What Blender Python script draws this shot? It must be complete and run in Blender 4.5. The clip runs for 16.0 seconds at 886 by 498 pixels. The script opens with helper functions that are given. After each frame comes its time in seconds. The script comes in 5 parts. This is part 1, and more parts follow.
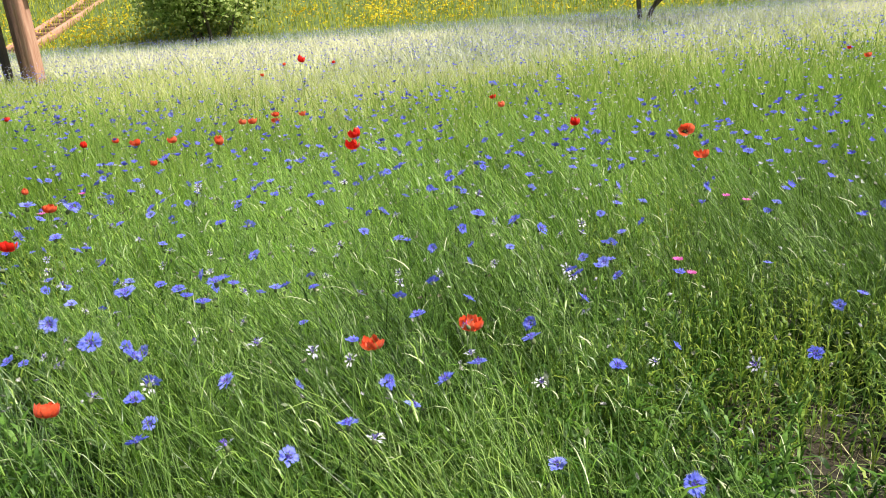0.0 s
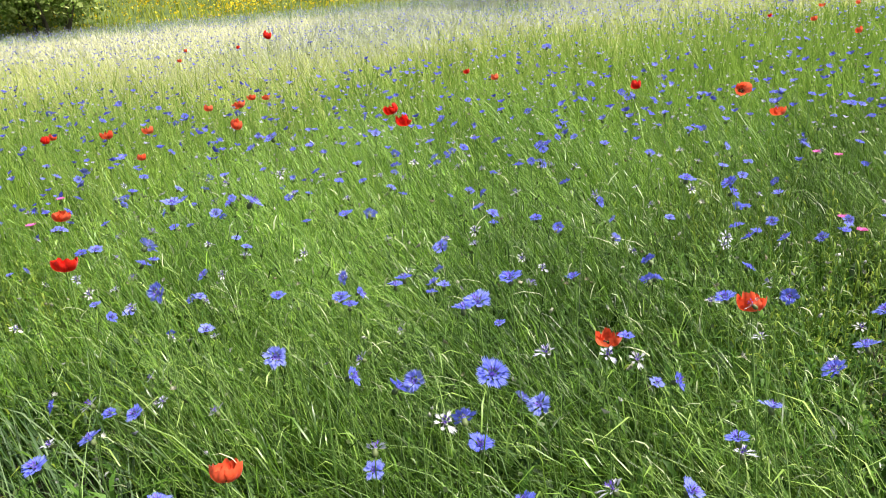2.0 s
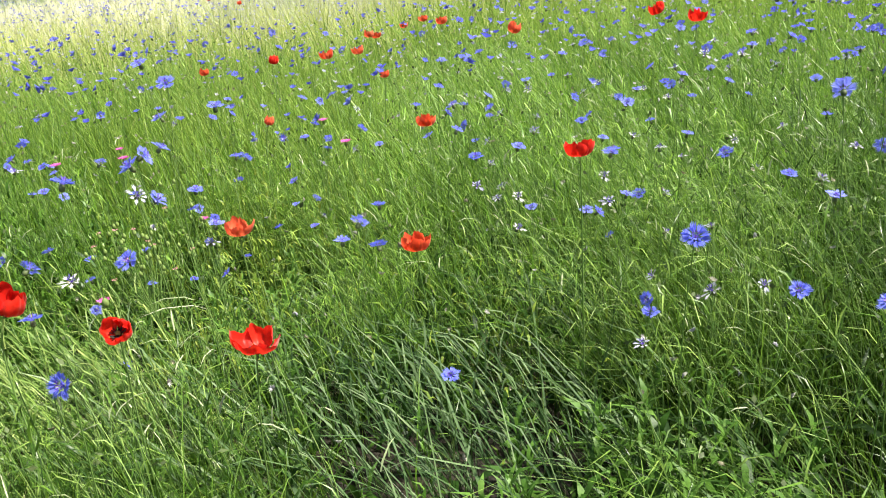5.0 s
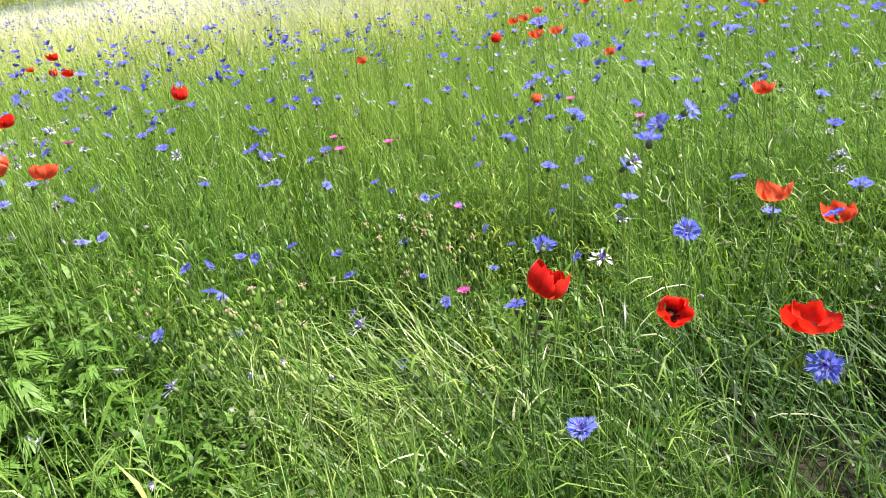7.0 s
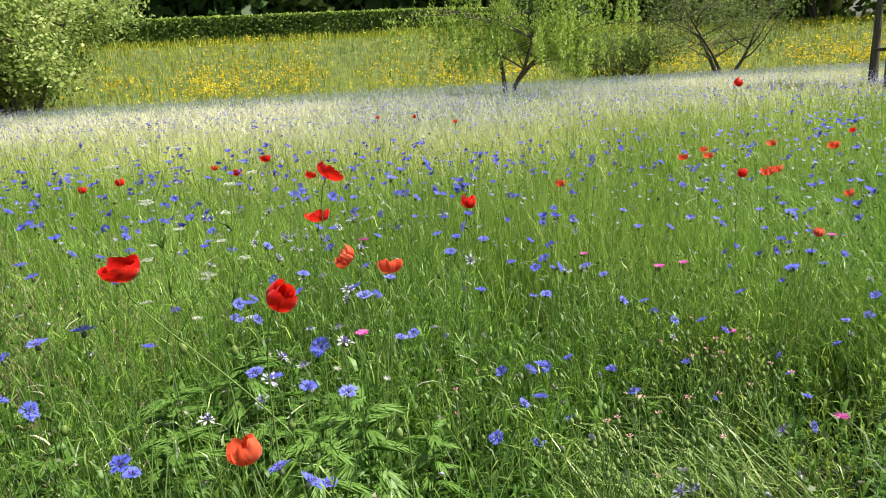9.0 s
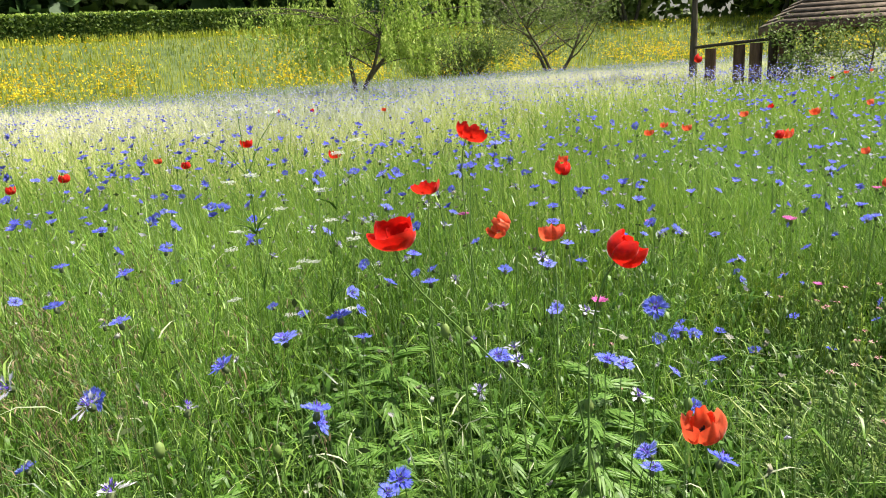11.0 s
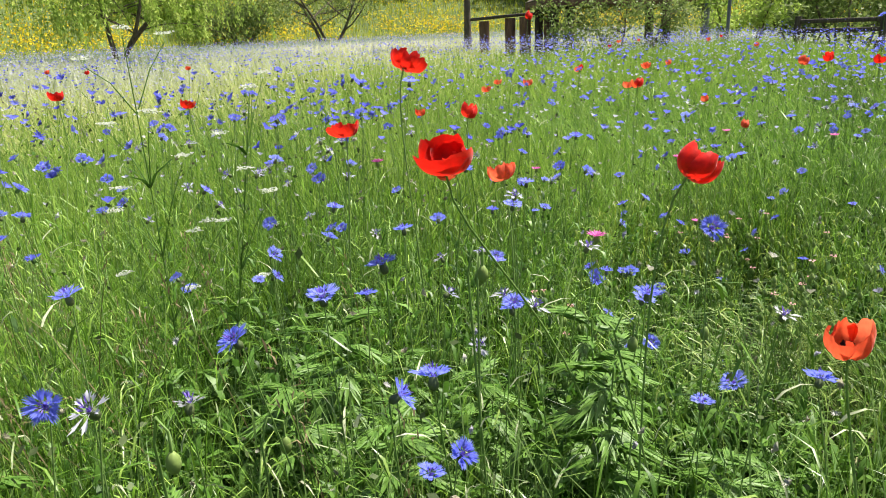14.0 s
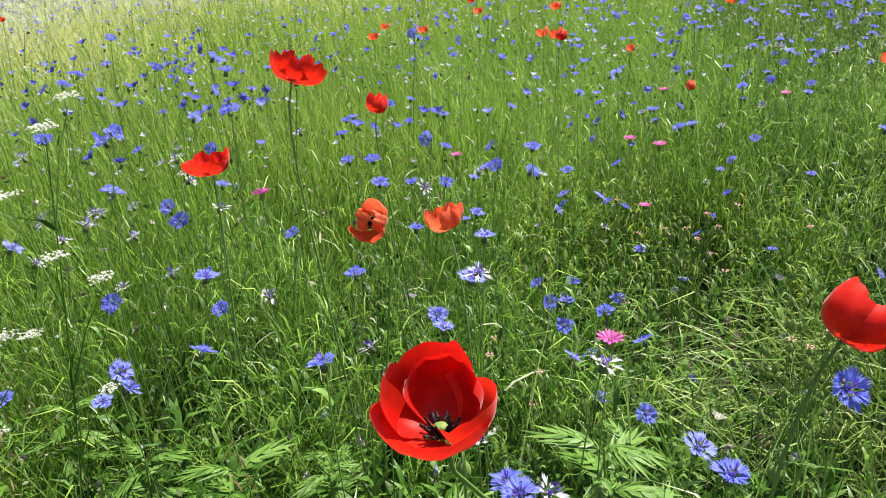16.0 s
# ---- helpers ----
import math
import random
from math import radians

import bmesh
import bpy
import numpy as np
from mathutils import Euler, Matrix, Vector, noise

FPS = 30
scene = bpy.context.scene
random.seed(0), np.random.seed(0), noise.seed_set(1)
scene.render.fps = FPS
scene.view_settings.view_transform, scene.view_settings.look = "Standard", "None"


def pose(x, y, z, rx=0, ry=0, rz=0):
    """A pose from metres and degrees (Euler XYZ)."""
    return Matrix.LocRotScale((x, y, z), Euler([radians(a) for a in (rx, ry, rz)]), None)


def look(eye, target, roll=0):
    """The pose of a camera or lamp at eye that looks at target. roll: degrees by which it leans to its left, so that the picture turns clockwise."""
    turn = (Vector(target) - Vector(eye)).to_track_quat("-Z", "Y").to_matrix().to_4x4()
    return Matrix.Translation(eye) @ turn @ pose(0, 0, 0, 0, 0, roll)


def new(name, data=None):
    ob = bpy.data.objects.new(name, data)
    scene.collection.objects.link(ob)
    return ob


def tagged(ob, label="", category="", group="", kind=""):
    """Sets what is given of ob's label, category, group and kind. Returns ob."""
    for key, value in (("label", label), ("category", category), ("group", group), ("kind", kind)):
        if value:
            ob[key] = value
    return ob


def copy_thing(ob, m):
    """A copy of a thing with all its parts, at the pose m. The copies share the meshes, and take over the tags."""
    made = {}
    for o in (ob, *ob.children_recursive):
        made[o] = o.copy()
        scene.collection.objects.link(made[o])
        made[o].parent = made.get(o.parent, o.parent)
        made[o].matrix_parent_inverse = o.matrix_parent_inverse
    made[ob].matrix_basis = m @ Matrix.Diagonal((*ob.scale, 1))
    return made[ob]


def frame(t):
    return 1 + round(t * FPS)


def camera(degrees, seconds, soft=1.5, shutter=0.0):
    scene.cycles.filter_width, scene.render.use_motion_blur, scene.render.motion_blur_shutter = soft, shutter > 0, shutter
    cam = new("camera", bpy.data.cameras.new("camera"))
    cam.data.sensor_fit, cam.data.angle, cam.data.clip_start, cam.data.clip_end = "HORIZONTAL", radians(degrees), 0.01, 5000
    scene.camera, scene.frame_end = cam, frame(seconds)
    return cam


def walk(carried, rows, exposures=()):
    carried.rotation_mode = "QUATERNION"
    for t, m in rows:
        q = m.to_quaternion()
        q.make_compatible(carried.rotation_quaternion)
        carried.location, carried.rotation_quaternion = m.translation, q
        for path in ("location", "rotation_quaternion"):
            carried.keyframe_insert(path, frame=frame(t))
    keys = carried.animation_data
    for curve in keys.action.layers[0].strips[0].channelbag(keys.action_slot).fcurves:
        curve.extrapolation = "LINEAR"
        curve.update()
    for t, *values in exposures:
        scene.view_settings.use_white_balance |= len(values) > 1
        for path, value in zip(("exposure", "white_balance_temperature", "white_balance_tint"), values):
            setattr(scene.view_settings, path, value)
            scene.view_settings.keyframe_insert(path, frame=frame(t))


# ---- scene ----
cam = camera(64.0, 16.0, soft=1.0)
PATH = [
    (0, (3.953, -0.278, 1.458), (3.346, 1.513, 0.806), -3.9),
    (0.5, (3.718, -0.314, 1.461), (3.194, 1.497, 0.793), -3.9),
    (1, (3.499, -0.258, 1.44), (3.055, 1.57, 0.762), -4.2),
    (1.5, (3.31, -0.194, 1.429), (2.978, 1.652, 0.736), -4.2),
    (2, (3.099, -0.171, 1.397), (2.855, 1.684, 0.691), -4.7),
    (2.5, (2.875, -0.165, 1.376), (2.661, 1.692, 0.663), -5.5),
    (3, (2.638, -0.113, 1.374), (2.449, 1.74, 0.646), -6.3),
    (3.5, (2.411, -0.085, 1.346), (2.271, 1.765, 0.602), -6.1),
    (4, (2.166, -0.119, 1.326), (2.054, 1.729, 0.569), -6.1),
    (4.2, (2.08, -0.137, 1.311), (1.966, 1.707, 0.545), -6.1),
    (6.3, (1.17, -0.024, 1.254), (1.216, 1.783, 0.397), -6.7),
    (6.5, (1.073, 0.008, 1.257), (1.1, 1.818, 0.404), -7.2),
    (7, (0.82, 0.016, 1.255), (0.825, 1.846, 0.448), -7.3),
    (7.5, (0.591, 0.009, 1.262), (0.555, 1.881, 0.56), -6.5),
    (8, (0.389, 0.021, 1.284), (0.326, 1.934, 0.708), -4.6),
    (8.5, (0.224, 0.039, 1.295), (0.174, 1.978, 0.811), -3.1),
    (9, (0.013, -0.011, 1.31), (-0.001, 1.93, 0.829), -2.9),
    (9.2, (-0.086, -0.035, 1.297), (-0.08, 1.908, 0.823), -2.4),
    (11.3, (-0.82, 0.286, 1.217), (-0.335, 2.162, 0.703), -3.8),
    (11.5, (-0.864, 0.305, 1.211), (-0.351, 2.169, 0.683), -3.9),
    (12, (-0.97, 0.371, 1.18), (-0.368, 2.203, 0.628), -3.2),
    (12.5, (-1.034, 0.416, 1.153), (-0.297, 2.197, 0.597), -1.9),
    (13, (-1.056, 0.434, 1.149), (-0.174, 2.154, 0.607), -2.0),
    (13.5, (-1.056, 0.452, 1.143), (-0.083, 2.117, 0.58), -2.1),
    (14, (-1.026, 0.539, 1.133), (-0.044, 2.188, 0.534), -2.1),
    (14.5, (-0.887, 0.71, 1.117), (0.066, 2.349, 0.45), -1.3),
    (15, (-0.794, 0.848, 1.152), (0.2, 2.436, 0.416), -1.3),
    (15.5, (-0.791, 0.926, 1.196), (0.304, 2.427, 0.418), -2.0),
    (16, (-0.798, 0.999, 1.226), (0.393, 2.407, 0.412), -3.4),
]
EXPOSURES = [(0, 1.12), (2.0, 1.22), (4.2, 1.34), (6.3, 1.54), (8.0, 1.46), (8.5, 1.16), (9.2, 1.04), (11.3, 1.25), (13, 1.27), (15, 1.24), (16, 1.26)]
walk(cam, [(t, look(eye, target, roll)) for t, eye, target, roll in PATH], exposures=EXPOSURES)

# ---- sky and light ----
SUN_HIGH, SUN_TURN = 60.0, 92.0
world = bpy.data.worlds.new("sky")
scene.world = world
world.use_nodes = True
wn = world.node_tree.nodes
sky = wn.new("ShaderNodeTexSky")
sky.sky_type = "NISHITA"
sky.sun_disc = False
sky.sun_elevation, sky.sun_rotation = radians(SUN_HIGH), radians(SUN_TURN)
sky.air_density, sky.dust_density = 1.0, 4.0
wn["Background"].inputs["Strength"].default_value = 0.066
world.node_tree.links.new(sky.outputs[0], wn["Background"].inputs["Color"])
sun_data = bpy.data.lights.new("sun", "SUN")
sun_data.energy, sun_data.angle, sun_data.color = 5.0, radians(2), (1.0, 0.95, 0.84)
sun = new("sun", sun_data)
sd = Vector((math.sin(radians(SUN_TURN)) * math.cos(radians(SUN_HIGH)), math.cos(radians(SUN_TURN)) * math.cos(radians(SUN_HIGH)), math.sin(radians(SUN_HIGH))))
sun.rotation_euler = sd.to_track_quat("Z", "Y").to_euler()

R = np.random.default_rng(7)


# ---- materials ----
def ramp_of(nt, socket, stops):
    r = nt.nodes.new("ShaderNodeValToRGB")
    els = r.color_ramp.elements
    while len(els) < len(stops):
        els.new(0.5)
    for e, (p, c) in zip(els, stops):
        e.position, e.color = p, (*c, 1)
    nt.links.new(socket, r.inputs[0])
    return r.outputs[0]


def leafy(name, colours, through_light=0.35, rough=0.55, noise_scale=0.9, source="island", gloss=0.3, single=0.9, sheen=0.0):
    """Thin plant matter: colours vary from piece to piece and in drifts over the ground, light shines through."""
    m = bpy.data.materials.new(name)
    m.use_nodes = True
    nt = m.node_tree
    b = nt.nodes["Principled BSDF"]
    if source == "island":
        src = nt.nodes.new("ShaderNodeNewGeometry").outputs["Random Per Island"]
    else:
        src = nt.nodes.new("ShaderNodeObjectInfo").outputs["Random"]
    geo = nt.nodes.new("ShaderNodeNewGeometry")
    big = nt.nodes.new("ShaderNodeTexNoise")
    big.inputs["Scale"].default_value, big.inputs["Detail"].default_value = noise_scale, 3
    nt.links.new(geo.outputs["Position"], big.inputs["Vector"])
    mix = nt.nodes.new("ShaderNodeMath")
    mix.operation = "MULTIPLY_ADD"
    mix.inputs[1].default_value = single
    shift = nt.nodes.new("ShaderNodeMath")
    shift.operation = "SUBTRACT"
    shift.inputs[1].default_value = 0.45 - (0.9 - single) * 0.5
    nt.links.new(big.outputs[0], shift.inputs[0])
    nt.links.new(src, mix.inputs[0])
    nt.links.new(shift.outputs[0], mix.inputs[2])
    n = len(colours)
    col = ramp_of(nt, mix.outputs[0], [(i / max(1, n - 1), c) for i, c in enumerate(colours)])
    fine = nt.nodes.new("ShaderNodeTexNoise")
    fine.inputs["Scale"].default_value = 120
    nt.links.new(geo.outputs["Position"], fine.inputs["Vector"])
    vary = nt.nodes.new("ShaderNodeMixRGB")
    vary.blend_type = "MULTIPLY"
    vary.inputs[0].default_value = 0.5
    nt.links.new(col, vary.inputs[1])
    nt.links.new(ramp_of(nt, fine.outputs[0], [(0.3, (0.6, 0.6, 0.6)), (0.7, (1.15, 1.15, 1.1))]), vary.inputs[2])
    nt.links.new(vary.outputs[0], b.inputs["Base Color"])
    b.inputs["Roughness"].default_value = rough
    b.inputs["Specular IOR Level"].default_value = gloss
    b.inputs["Sheen Weight"].default_value, b.inputs["Sheen Roughness"].default_value = sheen, 0.35
    tr = nt.nodes.new("ShaderNodeBsdfTranslucent")
    nt.links.new(vary.outputs[0], tr.inputs["Color"])
    ms = nt.nodes.new("ShaderNodeMixShader")
    ms.inputs[0].default_value = through_light
    nt.links.new(b.outputs[0], ms.inputs[1])
    nt.links.new(tr.outputs[0], ms.inputs[2])
    nt.links.new(ms.outputs[0], nt.nodes["Material Output"].inputs["Surface"])
    return m


def solid(name, colours, rough=0.8, scale=6.0, bump=0.4, stretch=(1, 1, 1), detail=6):
    m = bpy.data.materials.new(name)
    m.use_nodes = True
    nt = m.node_tree
    b = nt.nodes["Principled BSDF"]
    tc = nt.nodes.new("ShaderNodeTexCoord")
    mp = nt.nodes.new("ShaderNodeMapping")
    mp.inputs["Scale"].default_value = stretch
    nt.links.new(tc.outputs["Object"], mp.inputs["Vector"])
    n1 = nt.nodes.new("ShaderNodeTexNoise")
    n1.inputs["Scale"].default_value, n1.inputs["Detail"].default_value = scale, detail
    nt.links.new(mp.outputs[0], n1.inputs["Vector"])
    n = len(colours)
    nt.links.new(ramp_of(nt, n1.outputs[0], [(0.28 + 0.44 * i / max(1, n - 1), c) for i, c in enumerate(colours)]), b.inputs["Base Color"])
    b.inputs["Roughness"].default_value = rough
    n2 = nt.nodes.new("ShaderNodeTexNoise")
    n2.inputs["Scale"].default_value, n2.inputs["Detail"].default_value = scale * 7, 4
    nt.links.new(mp.outputs[0], n2.inputs["Vector"])
    bp = nt.nodes.new("ShaderNodeBump")
    bp.inputs["Strength"].default_value, bp.inputs["Distance"].default_value = bump, 0.02
    nt.links.new(n2.outputs[0], bp.inputs["Height"])
    nt.links.new(bp.outputs[0], b.inputs["Normal"])
    return m


TURF = solid("bank_turf", [(0.03, 0.055, 0.012), (0.06, 0.09, 0.018), (0.11, 0.135, 0.028)], 0.95, 1.5, 0.8)
SOIL = solid("soil", [(0.010, 0.008, 0.005), (0.020, 0.016, 0.009), (0.045, 0.032, 0.018)], 0.95, 3.0, 0.8)
# darker copy of the grass green: shade deep among near plants, painted in
SHADEGRASS = leafy("grass_green_shaded", [(0.012, 0.032, 0.003), (0.042, 0.103, 0.007), (0.100, 0.205, 0.016), (0.21, 0.335, 0.055)], 0.32, 0.36, gloss=0.4)
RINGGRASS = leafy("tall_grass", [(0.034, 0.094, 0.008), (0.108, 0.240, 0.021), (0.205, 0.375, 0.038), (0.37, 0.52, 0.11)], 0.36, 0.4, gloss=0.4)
STEM = leafy("stem_grey_green", [(0.08, 0.16, 0.04), (0.17, 0.29, 0.07), (0.30, 0.42, 0.15)], 0.35)
# very dark leaf green: shade low in the meadow is put into the colour
WEED = leafy("weed_leaf_shaded", [(0.010, 0.030, 0.004), (0.028, 0.080, 0.009), (0.065, 0.145, 0.017)], 0.35, 0.5)
STALK = leafy("stalk_pale_green", [(0.06, 0.12, 0.02), (0.13, 0.22, 0.042), (0.29, 0.37, 0.11)], 0.3, 0.4, gloss=0.4)
FORB = leafy("forb_leaf", [(0.026, 0.075, 0.008), (0.075, 0.18, 0.019), (0.165, 0.30, 0.045)], 0.40, 0.45, gloss=0.35)
# narrow-leaf green with the shade among near stems mixed into it
SHADELEAF = leafy("narrow_leaf_shaded", [(0.013, 0.034, 0.004), (0.047, 0.113, 0.010), (0.122, 0.237, 0.026), (0.29, 0.41, 0.10)], 0.32, 0.36, gloss=0.42)
YELLOWING = leafy("yellowing_leaf", [(0.08, 0.16, 0.022), (0.17, 0.27, 0.032), (0.32, 0.39, 0.06)], 0.42)
GLAUCOUS = leafy("stalk_blue_green", [(0.03, 0.07, 0.02), (0.08, 0.15, 0.05), (0.22, 0.30, 0.15)], 0.3)
LUSH = leafy("lush_leaf", [(0.034, 0.095, 0.011), (0.085, 0.19, 0.026), (0.165, 0.30, 0.06)], 0.40, 0.45)
STRAW = leafy("straw", [(0.30, 0.33, 0.12), (0.40, 0.38, 0.20), (0.28, 0.26, 0.13)], 0.25)
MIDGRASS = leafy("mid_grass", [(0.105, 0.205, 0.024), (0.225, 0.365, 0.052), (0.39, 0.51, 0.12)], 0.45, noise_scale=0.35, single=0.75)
# haze of the distance goes into these pale colours, along with seed heads
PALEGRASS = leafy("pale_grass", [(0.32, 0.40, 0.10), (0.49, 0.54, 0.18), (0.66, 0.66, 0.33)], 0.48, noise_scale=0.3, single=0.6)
FARGRASS = leafy("far_grass_haze", [(0.58, 0.59, 0.33), (0.71, 0.70, 0.47), (0.80, 0.78, 0.59)], 0.48, noise_scale=0.12, single=0.35)
GREYGRASS = leafy("grey_grass_haze", [(0.38, 0.43, 0.24), (0.49, 0.52, 0.36), (0.58, 0.59, 0.48)], 0.48, noise_scale=0.12, single=0.45)
PLUME = leafy("brown_plume", [(0.12, 0.085, 0.045), (0.22, 0.165, 0.085), (0.33, 0.27, 0.15)], 0.3)
SPENT = leafy("spent_head", [(0.20, 0.17, 0.11), (0.36, 0.34, 0.25), (0.54, 0.53, 0.48), (0.45, 0.43, 0.58)], 0.3)
DRYLEAF = leafy("pale_dry_leaf", [(0.26, 0.33, 0.16), (0.42, 0.47, 0.28), (0.58, 0.60, 0.42)], 0.35)
EDGEGRASS = leafy("edge_grass", [(0.20, 0.29, 0.12), (0.30, 0.39, 0.20), (0.42, 0.49, 0.31)], 0.4, noise_scale=0.2, single=0.5)
BANKGRASS = leafy("bank_grass", [(0.17, 0.235, 0.02), (0.38, 0.43, 0.045), (0.58, 0.575, 0.085)], 0.48, noise_scale=0.15)
BLUE = leafy("cornflower_blue", [(0.16, 0.19, 0.84), (0.22, 0.26, 0.92), (0.31, 0.35, 0.96)], 0.5, 0.6, source="object", gloss=0.12)
BLUES = leafy("cornflower_blue_many", [(0.12, 0.13, 0.68), (0.18, 0.20, 0.80), (0.27, 0.30, 0.88)], 0.48, 0.6, gloss=0.1)
VIOLET = leafy("floret_violet", [(0.13, 0.07, 0.50), (0.22, 0.13, 0.62)], 0.3, source="object")
PALE = leafy("faded_floret", [(0.42, 0.42, 0.62), (0.62, 0.62, 0.60), (0.52, 0.52, 0.72)], 0.4, source="object", gloss=0.1)
PALES = leafy("faded_many", [(0.40, 0.40, 0.66), (0.52, 0.52, 0.66), (0.55, 0.57, 0.53)], 0.42, gloss=0.1)
RED = leafy("poppy_scarlet", [(0.58, 0.010, 0.006), (0.74, 0.018, 0.010), (0.82, 0.035, 0.016)], 0.46, 0.42, source="object", gloss=0.25, sheen=0.25)
ORANGE = leafy("poppy_orange", [(0.74, 0.07, 0.02), (0.82, 0.12, 0.05), (0.86, 0.19, 0.09)], 0.46, 0.42, source="object", gloss=0.25, sheen=0.2)
PINK = leafy("pink_petal", [(0.55, 0.09, 0.35), (0.68, 0.14, 0.45)], 0.35, source="object")
BLUSH = leafy("blush_petal", [(0.66, 0.26, 0.32), (0.72, 0.40, 0.42)], 0.35, source="object")
YELLOW = leafy("yellow_petal", [(0.76, 0.50, 0.02), (0.82, 0.64, 0.03), (0.80, 0.72, 0.06)], 0.35, noise_scale=0.3)
WHITE = leafy("umbel_white", [(0.66, 0.70, 0.60), (0.80, 0.80, 0.76)], 0.3)
DARK = solid("stamen_dark", [(0.012, 0.01, 0.014), (0.03, 0.02, 0.03)], 0.8, 60)
POD = leafy("pod_green", [(0.15, 0.23, 0.05), (0.25, 0.34, 0.10)], 0.25, source="object")
CALYX = leafy("involucre", [(0.06, 0.09, 0.03), (0.12, 0.15, 0.06)], 0.1, source="object")
BARK = solid("bark", [(0.045, 0.035, 0.025), (0.10, 0.08, 0.055), (0.16, 0.13, 0.10)], 0.9, 4, 0.9, (3, 3, 0.6))
WILLOW = leafy("willow_leaf", [(0.17, 0.29, 0.04), (0.33, 0.46, 0.08), (0.52, 0.61, 0.16)], 0.5, noise_scale=0.7)
SALLOW = leafy("sallow_leaf", [(0.13, 0.22, 0.04), (0.33, 0.43, 0.11), (0.56, 0.61, 0.25)], 0.48, noise_scale=0.7)
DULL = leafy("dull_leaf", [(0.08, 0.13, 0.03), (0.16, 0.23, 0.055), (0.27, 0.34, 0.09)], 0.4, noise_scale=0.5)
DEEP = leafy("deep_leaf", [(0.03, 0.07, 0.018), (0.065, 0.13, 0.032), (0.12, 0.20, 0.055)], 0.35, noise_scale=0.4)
HEDGE = leafy("hedge_leaf", [(0.035, 0.08, 0.016), (0.12, 0.20, 0.035), (0.30, 0.39, 0.08)], 0.4, noise_scale=1.6)
WOOD = solid("weathered_wood", [(0.07, 0.034, 0.022), (0.13, 0.068, 0.045), (0.20, 0.12, 0.08)], 0.85, 5, 0.5, (6, 6, 0.5))
PALEWOOD = solid("pale_wood", [(0.24, 0.12, 0.075), (0.36, 0.19, 0.125), (0.44, 0.27, 0.19)], 0.8, 5, 0.4, (6, 6, 0.5))
DARKWOOD = solid("dark_wood", [(0.03, 0.024, 0.02), (0.06, 0.045, 0.035), (0.09, 0.07, 0.055)], 0.85, 5, 0.5, (6, 6, 0.5))
SHINGLE = solid("shingle_wood", [(0.05, 0.034, 0.022), (0.10, 0.07, 0.045), (0.18, 0.13, 0.09)], 0.9, 6, 0.6)
STEEL = solid("galvanised_steel", [(0.09, 0.10, 0.115), (0.13, 0.145, 0.165)], 0.5, 8, 0.1)


# ---- mesh tools ----
def np_mesh(name, verts, faces, material, smooth=False):
    """faces: a list of int arrays (n, 3) or (n, 4)."""
    me = bpy.data.meshes.new(name)
    verts = np.asarray(verts, np.float32).reshape(-1, 3)
    me.vertices.add(len(verts))
    me.vertices.foreach_set("co", verts.ravel())
    loops = np.concatenate([np.asarray(f, np.int32).ravel() for f in faces])
    sizes = np.concatenate([np.full(len(f), np.asarray(f).shape[1], np.int32) for f in faces])
    me.loops.add(len(loops))
    me.loops.foreach_set("vertex_index", loops)
    me.polygons.add(len(sizes))
    me.polygons.foreach_set("loop_start", np.concatenate([[0], np.cumsum(sizes)[:-1]]).astype(np.int32))
    me.polygons.foreach_set("loop_total", sizes)
    if smooth:
        me.polygons.foreach_set("use_smooth", np.ones(len(sizes), bool))
    me.materials.append(material)
    me.update(calc_edges=True)
    return me


def part(name, data, parent, label="", at=(0, 0, 0)):
    ob = new(name, data)
    ob.parent = parent
    ob.location = at
    return tagged(ob, label)


def thing(name, place, label, category, group=""):
    ob = new(name)
    ob.location = place
    ob.empty_display_size = 0.05
    return tagged(ob, label, category, group)


def stuff(name, data, label, category):
    return tagged(new(name, data), label, category, kind="stuff")


class Heap:
    """Gathers vertices and faces of many pieces."""

    def __init__(self):
        self.v, self.f, self.n = [], [], 0

    def add(self, verts, *faces):
        verts = np.asarray(verts, float).reshape(-1, 3)
        self.v.append(verts)
        self.f += [np.asarray(f, int) + self.n for f in faces if len(f)]
        self.n += len(verts)

    def mesh(self, name, material, smooth=False):
        by = {}
        for f in self.f:
            by.setdefault(f.shape[1], []).append(f)
        return np_mesh(name, np.concatenate(self.v), [np.concatenate(x) for x in by.values()], material, smooth)


def tube(heap, pts, radii, sides=6):
    pts = np.asarray(pts, float)
    tang = np.gradient(pts, axis=0)
    tang /= np.linalg.norm(tang, axis=1, keepdims=True) + 1e-9
    ref = np.array([0.3, 0.9, 0.1])
    a = np.cross(tang, ref)
    a /= np.linalg.norm(a, axis=1, keepdims=True) + 1e-9
    b = np.cross(tang, a)
    ang = np.linspace(0, 2 * np.pi, sides, endpoint=False)
    ring = a[:, None] * np.cos(ang)[None, :, None] + b[:, None] * np.sin(ang)[None, :, None]
    v = pts[:, None] + ring * np.asarray(radii, float)[:, None, None]
    i, j = np.meshgrid(np.arange(len(pts) - 1), np.arange(sides), indexing="ij")
    k = (j + 1) % sides
    q = np.stack([i * sides + j, i * sides + k, (i + 1) * sides + k, (i + 1) * sides + j], -1).reshape(-1, 4)
    heap.add(v, q)


